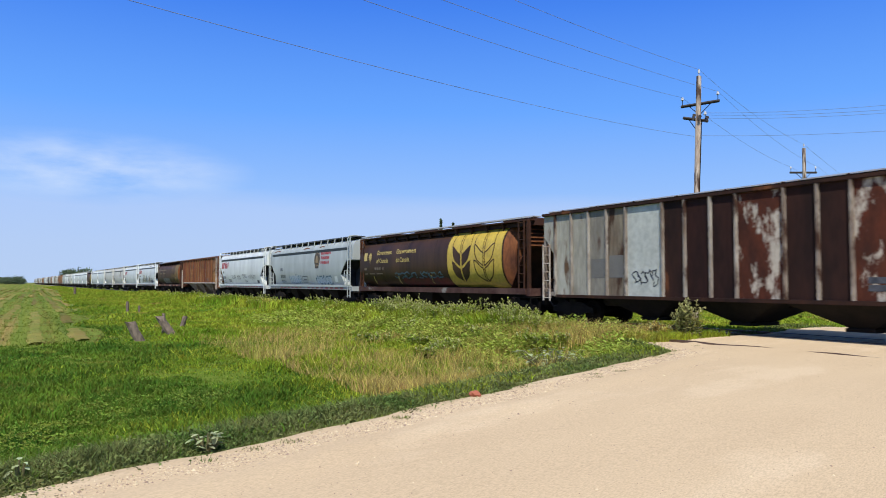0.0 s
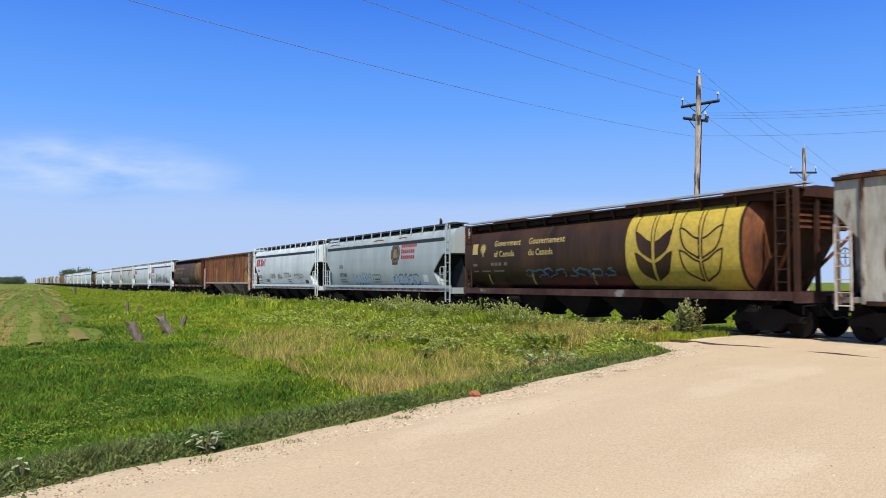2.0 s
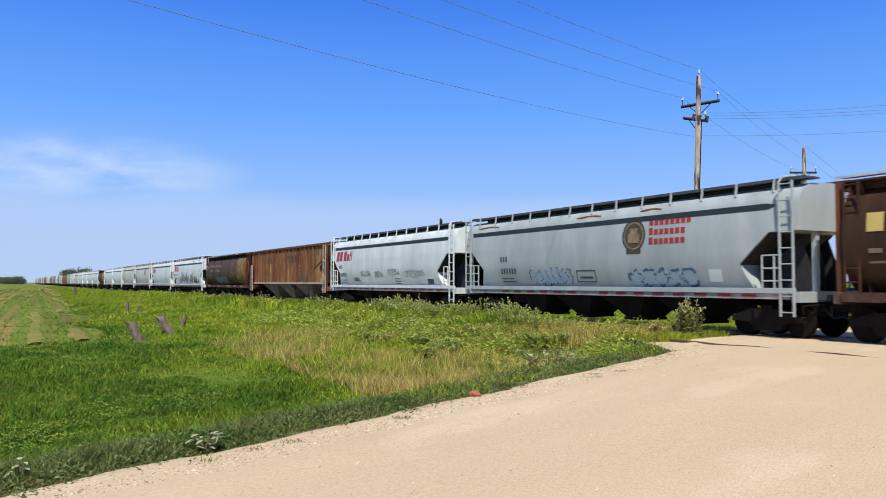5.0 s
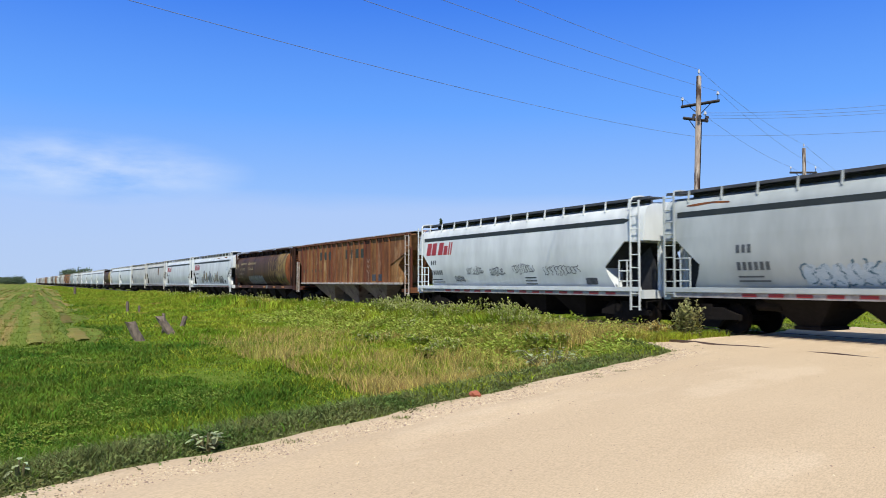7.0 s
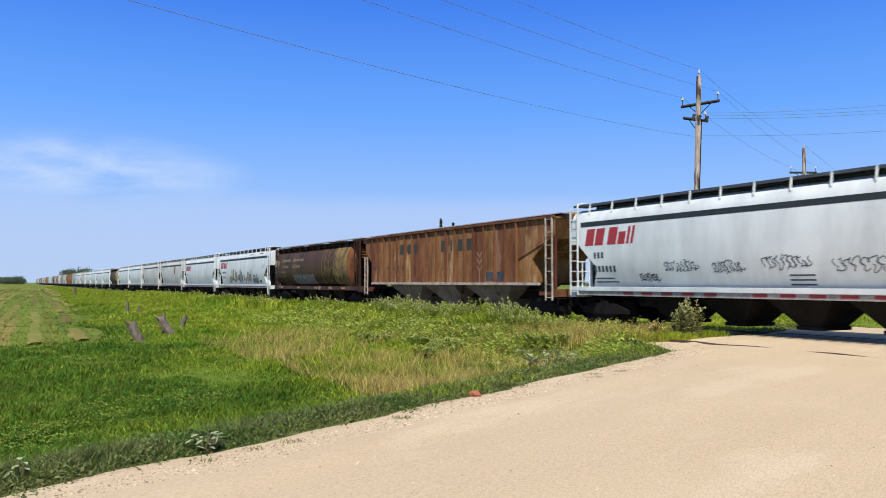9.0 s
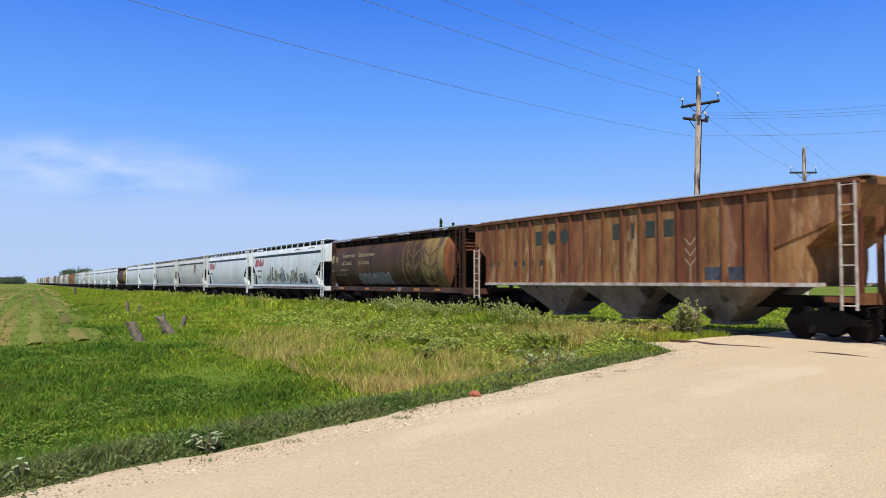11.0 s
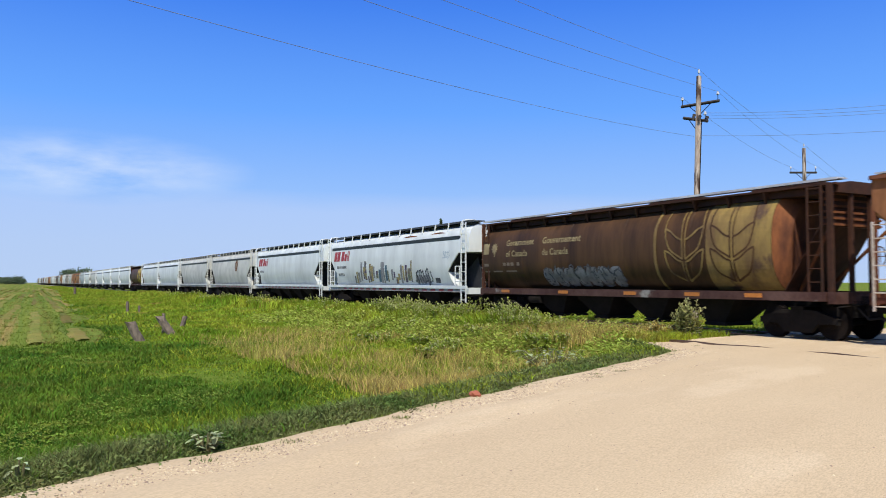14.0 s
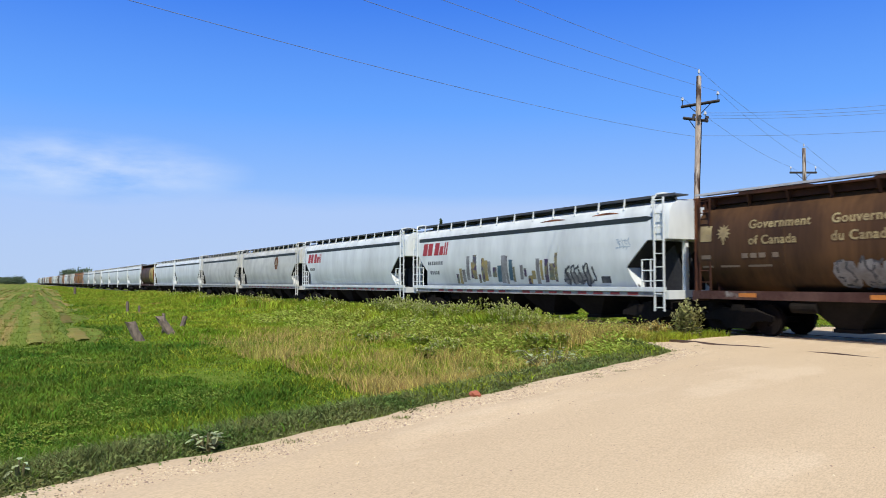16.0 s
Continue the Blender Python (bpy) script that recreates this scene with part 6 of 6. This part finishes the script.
def build_plants():
    rnd = random.Random(77)
    label = "tall leafy green weed clump with pale flowers beside the track"
    # along the edge of the track bed, beside the crossing first
    for k in range(16):
        y = 21.5 + k * 0.95 + rnd.uniform(-0.3, 0.3)
        low = 0.78 if 29.8 < y < 32.2 else 1.0
        build_weed(16.4 + rnd.uniform(-0.7, 0.9), y, rnd.uniform(1.1, 1.4) * low * (0.7 if k == 0 else 1), 0.75, 30, 100 + k, M_WEED, 4, label)
    for k in range(5):
        y = 33.2 + k * 0.9
        build_weed(16.9 + rnd.uniform(-0.5, 0.5), y, rnd.uniform(1.1, 1.35), 0.8, 26, 140 + k, M_WEED, 4, label)
    for k in range(16):
        y = 41 + k * 4.2 + rnd.uniform(-1.0, 1.0)
        build_weed(17.2 + rnd.uniform(-0.6, 0.6), y, rnd.uniform(0.7, 1.15), 1.0, 22, 160 + k, M_WEED, 4, label)
    for k in range(10):
        build_weed(rnd.uniform(10.5, 15.5), rnd.uniform(17.5, 30), rnd.uniform(0.45, 0.7), 0.6, 18, 190 + k, M_WEED, 3, "low leafy green weed clump in the meadow")
    # single bush by the crossing
    build_weed(17.3, 15.9, 1.55, 0.30, 40, 210, M_BUSH, 4, "upright dusty grey-green bush beside the crossing", "bush")
    build_weed(17.0, 16.9, 0.7, 0.5, 26, 211, M_TAN, 4, "dry tan weed clump beside the bush")
    build_weed(28.2, 21.6, 0.6, 0.9, 26, 212, M_FORB, 0, "low dark green bush beyond the crossing", "bush")
    build_broadleaf(1.72, 7.74, 0.20, 0.13, 40, 301, 0.085, "pale broad-leaved roadside plant at the gravel's edge")
    build_broadleaf(0.10, 7.40, 0.2, 0.07, 8, 302, 0.06, "small broad-leaved plant in the verge")
    build_broadleaf(11.6, 15.1, 0.5, 0.9, 110, 303, 0.13, "large patch of broad-leaved plants in the grass")
    build_broadleaf(9.0, 14.4, 0.32, 0.3, 18, 304, 0.10, "small broad-leaved plant in the grass")
    # weak tufts on the gravel shoulder
    for k, (x, y) in enumerate(((2.55, 7.72), (1.62, 7.30), (2.15, 7.55), (8.9, 10.3), (9.2, 10.62), (9.9, 10.75), (4.2, 8.42), (15.5, 14.0))):
        r = random.Random(400 + k)
        pts = [(x + r.gauss(0, 0.07), y + r.gauss(0, 0.06), 0.02) for _ in range(70)]
        blades("grass_tuft", pts, [r.uniform(0.015, 0.04) for _ in pts], [0.004] * 70, M_VERGE, "small low grass tuft on the gravel shoulder", 500 + k, 0.9, "stuff", "grass tuft")


# ---- posts, stones, trees ----


def build_post(x, y, h, r, lean, seed, label, name="fence_post"):
    rnd = random.Random(seed)
    rings = []
    for k in range(7):
        t = k / 6
        rings.append([(lean[0] * t + r * (1 - 0.1 * t) * math.cos(a) * rnd.uniform(0.88, 1.1), lean[1] * t + r * (1 - 0.1 * t) * math.sin(a) * rnd.uniform(0.88, 1.1), h * t + (0.06 * math.sin(a * 2 + seed) if k == 6 else 0)) for a in [2 * math.pi * j / 9 for j in range(9)]])
    bm = loft(rings)
    me = bpy.data.meshes.new(name)
    bm.to_mesh(me)
    bm.free()
    me.materials.append(M_STUMP)
    ob = new(name, me)
    ob.location = (x, y, ground_z(x, y) - 0.08)
    tagged(ob, label, "post", "old posts in the meadow")


def build_tree(x, y, h, w, seed, label, spiky=False):
    rnd = random.Random(seed)
    tree = new("tree")
    tree.location = (x, y, ground_z(x, y) - 0.05)
    tagged(tree, label, "tree", "far trees")
    bm = bmesh.new()
    rod(bm, (0, 0, 0), (0, 0, h * 0.8), h * 0.025, h * 0.006, 7)
    for k in range(6):
        a, z = rnd.uniform(0, 6.28), h * rnd.uniform(0.25, 0.6)
        rod(bm, (0, 0, z), (math.cos(a) * w * 0.35, math.sin(a) * w * 0.35, z + h * 0.15), h * 0.01, h * 0.004, 5)
    part("trunk", bm, M_BARK, tree)
    bm = bmesh.new()
    lumps = [(Vector((rnd.gauss(0, 0.2) * w, rnd.gauss(0, 0.2) * w, h * rnd.uniform(0.32, 0.85))), w * rnd.uniform(0.14, 0.26)) for _ in range(14)]
    for k in range(900):
        if spiky:
            t = rnd.random() ** 0.8
            r = w * 0.5 * (1 - t) * (0.55 + 0.45 * math.sin(t * 40)) * math.sqrt(rnd.random()) + 0.05
            a = rnd.uniform(0, 6.28)
            c = Vector((r * math.cos(a), r * math.sin(a), h * (0.08 + 0.92 * t)))
            s = h * 0.022
        else:
            o, rr = rnd.choice(lumps)
            d = Vector((rnd.gauss(0, 1), rnd.gauss(0, 1), rnd.gauss(0, 1))).normalized()
            c = o + d * rr * rnd.uniform(0.6, 1.1)
            s = w * 0.035
        u = Vector((rnd.gauss(0, 1), rnd.gauss(0, 1), rnd.gauss(0, 1))).normalized()
        v = u.orthogonal().normalized()
        vs = [bm.verts.new(c + u * s), bm.verts.new(c + v * s * 0.7), bm.verts.new(c - u * s), bm.verts.new(c - v * s * 0.7)]
        bm.faces.new(vs)
    part("crown", bm, M_LEAF, tree)


def build_small():
    wood = "short weathered grey wooden post stub leaning in the grass"
    build_post(4.45, 31.5, 0.78, 0.21, (-0.36, 0.1), 1, wood)
    build_post(6.2, 34.6, 0.82, 0.22, (-0.5, 0.2), 2, wood)
    build_post(5.95, 35.4, 0.95, 0.08, (0.0, 0.0), 3, "thin pale wooden post in the grass")
    build_post(7.3, 38.6, 0.62, 0.13, (0.18, 0.0), 4, wood)
    build_post(7.5, 59.6, 0.9, 0.12, (0.0, 0.0), 5, wood)
    build_post(8.25, 59.2, 0.6, 0.09, (0.0, 0.0), 6, wood)
    build_post(10.0, 148.0, 1.5, 0.22, (0.0, 0.0), 7, wood)
    bm = boxes((-0.03, 0.03, -0.03, 0.03, 0, 0.62), bevel=0.008)
    me = bpy.data.meshes.new("marker_stake")
    bm.to_mesh(me)
    bm.free()
    me.materials.append(M_PLASTIC)
    ob = new("marker_stake", me)
    ob.location = (-0.16, 13.7, ground_z(-0.16, 13.7) - 0.05)
    tagged(ob, "thin white plastic marker stake in the grass", "stake")
    # a lump of red clay at the gravel's edge
    bm = bmesh.new()
    bmesh.ops.create_icosphere(bm, subdivisions=2, radius=0.09)
    for v in bm.verts:
        v.co *= 1 + 0.35 * noise.noise(v.co * 14)
        v.co.z *= 0.6
    me = bpy.data.meshes.new("clay_lump")
    bm.to_mesh(me)
    bm.free()
    me.materials.append(M_BRICK)
    ob = new("clay_lump", me)
    ob.location = (5.95, 9.52, 0.05)
    tagged(ob, "small red clay lump at the edge of the gravel", "stone")
    # loose stones on the road, mostly along its edge
    rng = np.random.default_rng(12)
    vs, fs = [], []
    base = [(1, 0, 0), (0, 1, 0), (-1, 0, 0), (0, -1, 0), (0, 0, 0.8)]
    for k in range(60000):
        r = 5.2 * (32 / 5.2) ** rng.uniform()
        a = radians(rng.uniform(-35, 80))
        x, y = r * math.sin(a), r * math.cos(a)
        e = edge_y(x) - y
        if not -0.1 < e < 11 or (e > 1.3 + 0.3 * noise.noise((x * 0.8, 2, 2)) and rng.uniform() > 0.10) or (e < 1.3 and rng.uniform() > 0.75) or abs(x - TRACK_X) < 1.6:
            continue
        s = rng.uniform(0.005, 0.014) * (1 + 0.9 * (rng.uniform() > 0.93)) * (1.15 if e < 1.2 else 0.7)
        z = 0.012 + 0.02 * noise.noise((x * 0.35, y * 0.5, 0)) + 0.05 * smooth(0, 3, e) + 0.010
        n = len(vs)
        t = rng.uniform(0, 6.28)
        for bx, by, bz in base:
            bx, by = bx * math.cos(t) - by * math.sin(t), bx * math.sin(t) + by * math.cos(t)
            vs.append((x + bx * s * rng.uniform(0.7, 1.3), y + by * s * rng.uniform(0.7, 1.3), z + bz * s))
        fs += [(n, n + 1, n + 4), (n + 1, n + 2, n + 4), (n + 2, n + 3, n + 4), (n + 3, n, n + 4)]
    for k in range(30000):
        x = -6 + 24 * rng.uniform() ** 1.3
        e = abs(rng.normal(0.45, 0.42))
        y = edge_y(x) - e
        if e > 1.5 or x > 15.5:
            continue
        s = rng.uniform(0.004, 0.012) * (1 + 1.1 * (rng.uniform() > 0.95)) * (1 + 0.03 * max(0.0, x))
        z = 0.022 + 0.02 * noise.noise((x * 0.35, y * 0.5, 0)) + 0.05 * smooth(0, 3, e)
        n, t = len(vs), rng.uniform(0, 6.28)
        for bx, by, bz in base:
            bx, by = bx * math.cos(t) - by * math.sin(t), bx * math.sin(t) + by * math.cos(t)
            vs.append((x + bx * s * 1.1, y + by * s, z + bz * s))
        fs += [(n, n + 1, n + 4), (n + 1, n + 2, n + 4), (n + 2, n + 3, n + 4), (n + 3, n, n + 4)]
    tagged(add_mesh("loose_gravel", vs, fs, M_STONE), "loose pale pebbles on the road surface", "gravel", kind="stuff")


def build_far():
    build_tree(63.9, 113.2, 13.0, 2.6, 1, "narrow dark spruce far behind the train", True)
    build_tree(65.6, 112.0, 12.4, 1.8, 2, "narrow dark spruce far behind the train", True)
    build_tree(80.1, 127.0, 14.0, 6.0, 3, "leafy tree top far behind the train")
    rnd = random.Random(9)
    # tree belt along the horizon
    for k in range(36):
        a = radians(rnd.uniform(-1.2, 4.2))
        d = rnd.uniform(850, 1400)
        x, y = d * math.sin(a), d * math.cos(a)
        if abs(x - TRACK_X) < 12:
            x -= 24
        h = rnd.uniform(5, 8.5)
        build_tree(x, y, h, h * rnd.uniform(1.2, 2.2), 20 + k, "dark leafy tree in a belt on the horizon")
    for k in range(7):
        a = radians(rnd.uniform(3.4, 4.8))
        d = rnd.uniform(640, 760)
        h = rnd.uniform(10, 14)
        build_tree(d * math.sin(a), d * math.cos(a), h, h * rnd.uniform(1.1, 1.6), 120 + k, "dark leafy tree beyond the railway")


build_track()
build_train()
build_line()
build_plants()
build_forbs()
build_small()
build_far()
build_grass()


def motions():
    for car, y0 in TRAIN:
        walk(car, [(t, pose(TRACK_X, y0 - SPEED * t, RAIL)) for t in (0.0, 4.0, 8.0, 12.0, 16.0)])
    turn = math.degrees(SPEED / 0.46)
    for wheel, dy, dz in WHEELS:
        walk(wheel, [(k / 10, pose(0, dy, dz, rx=turn * k / 10)) for k in range(161)])


motions()
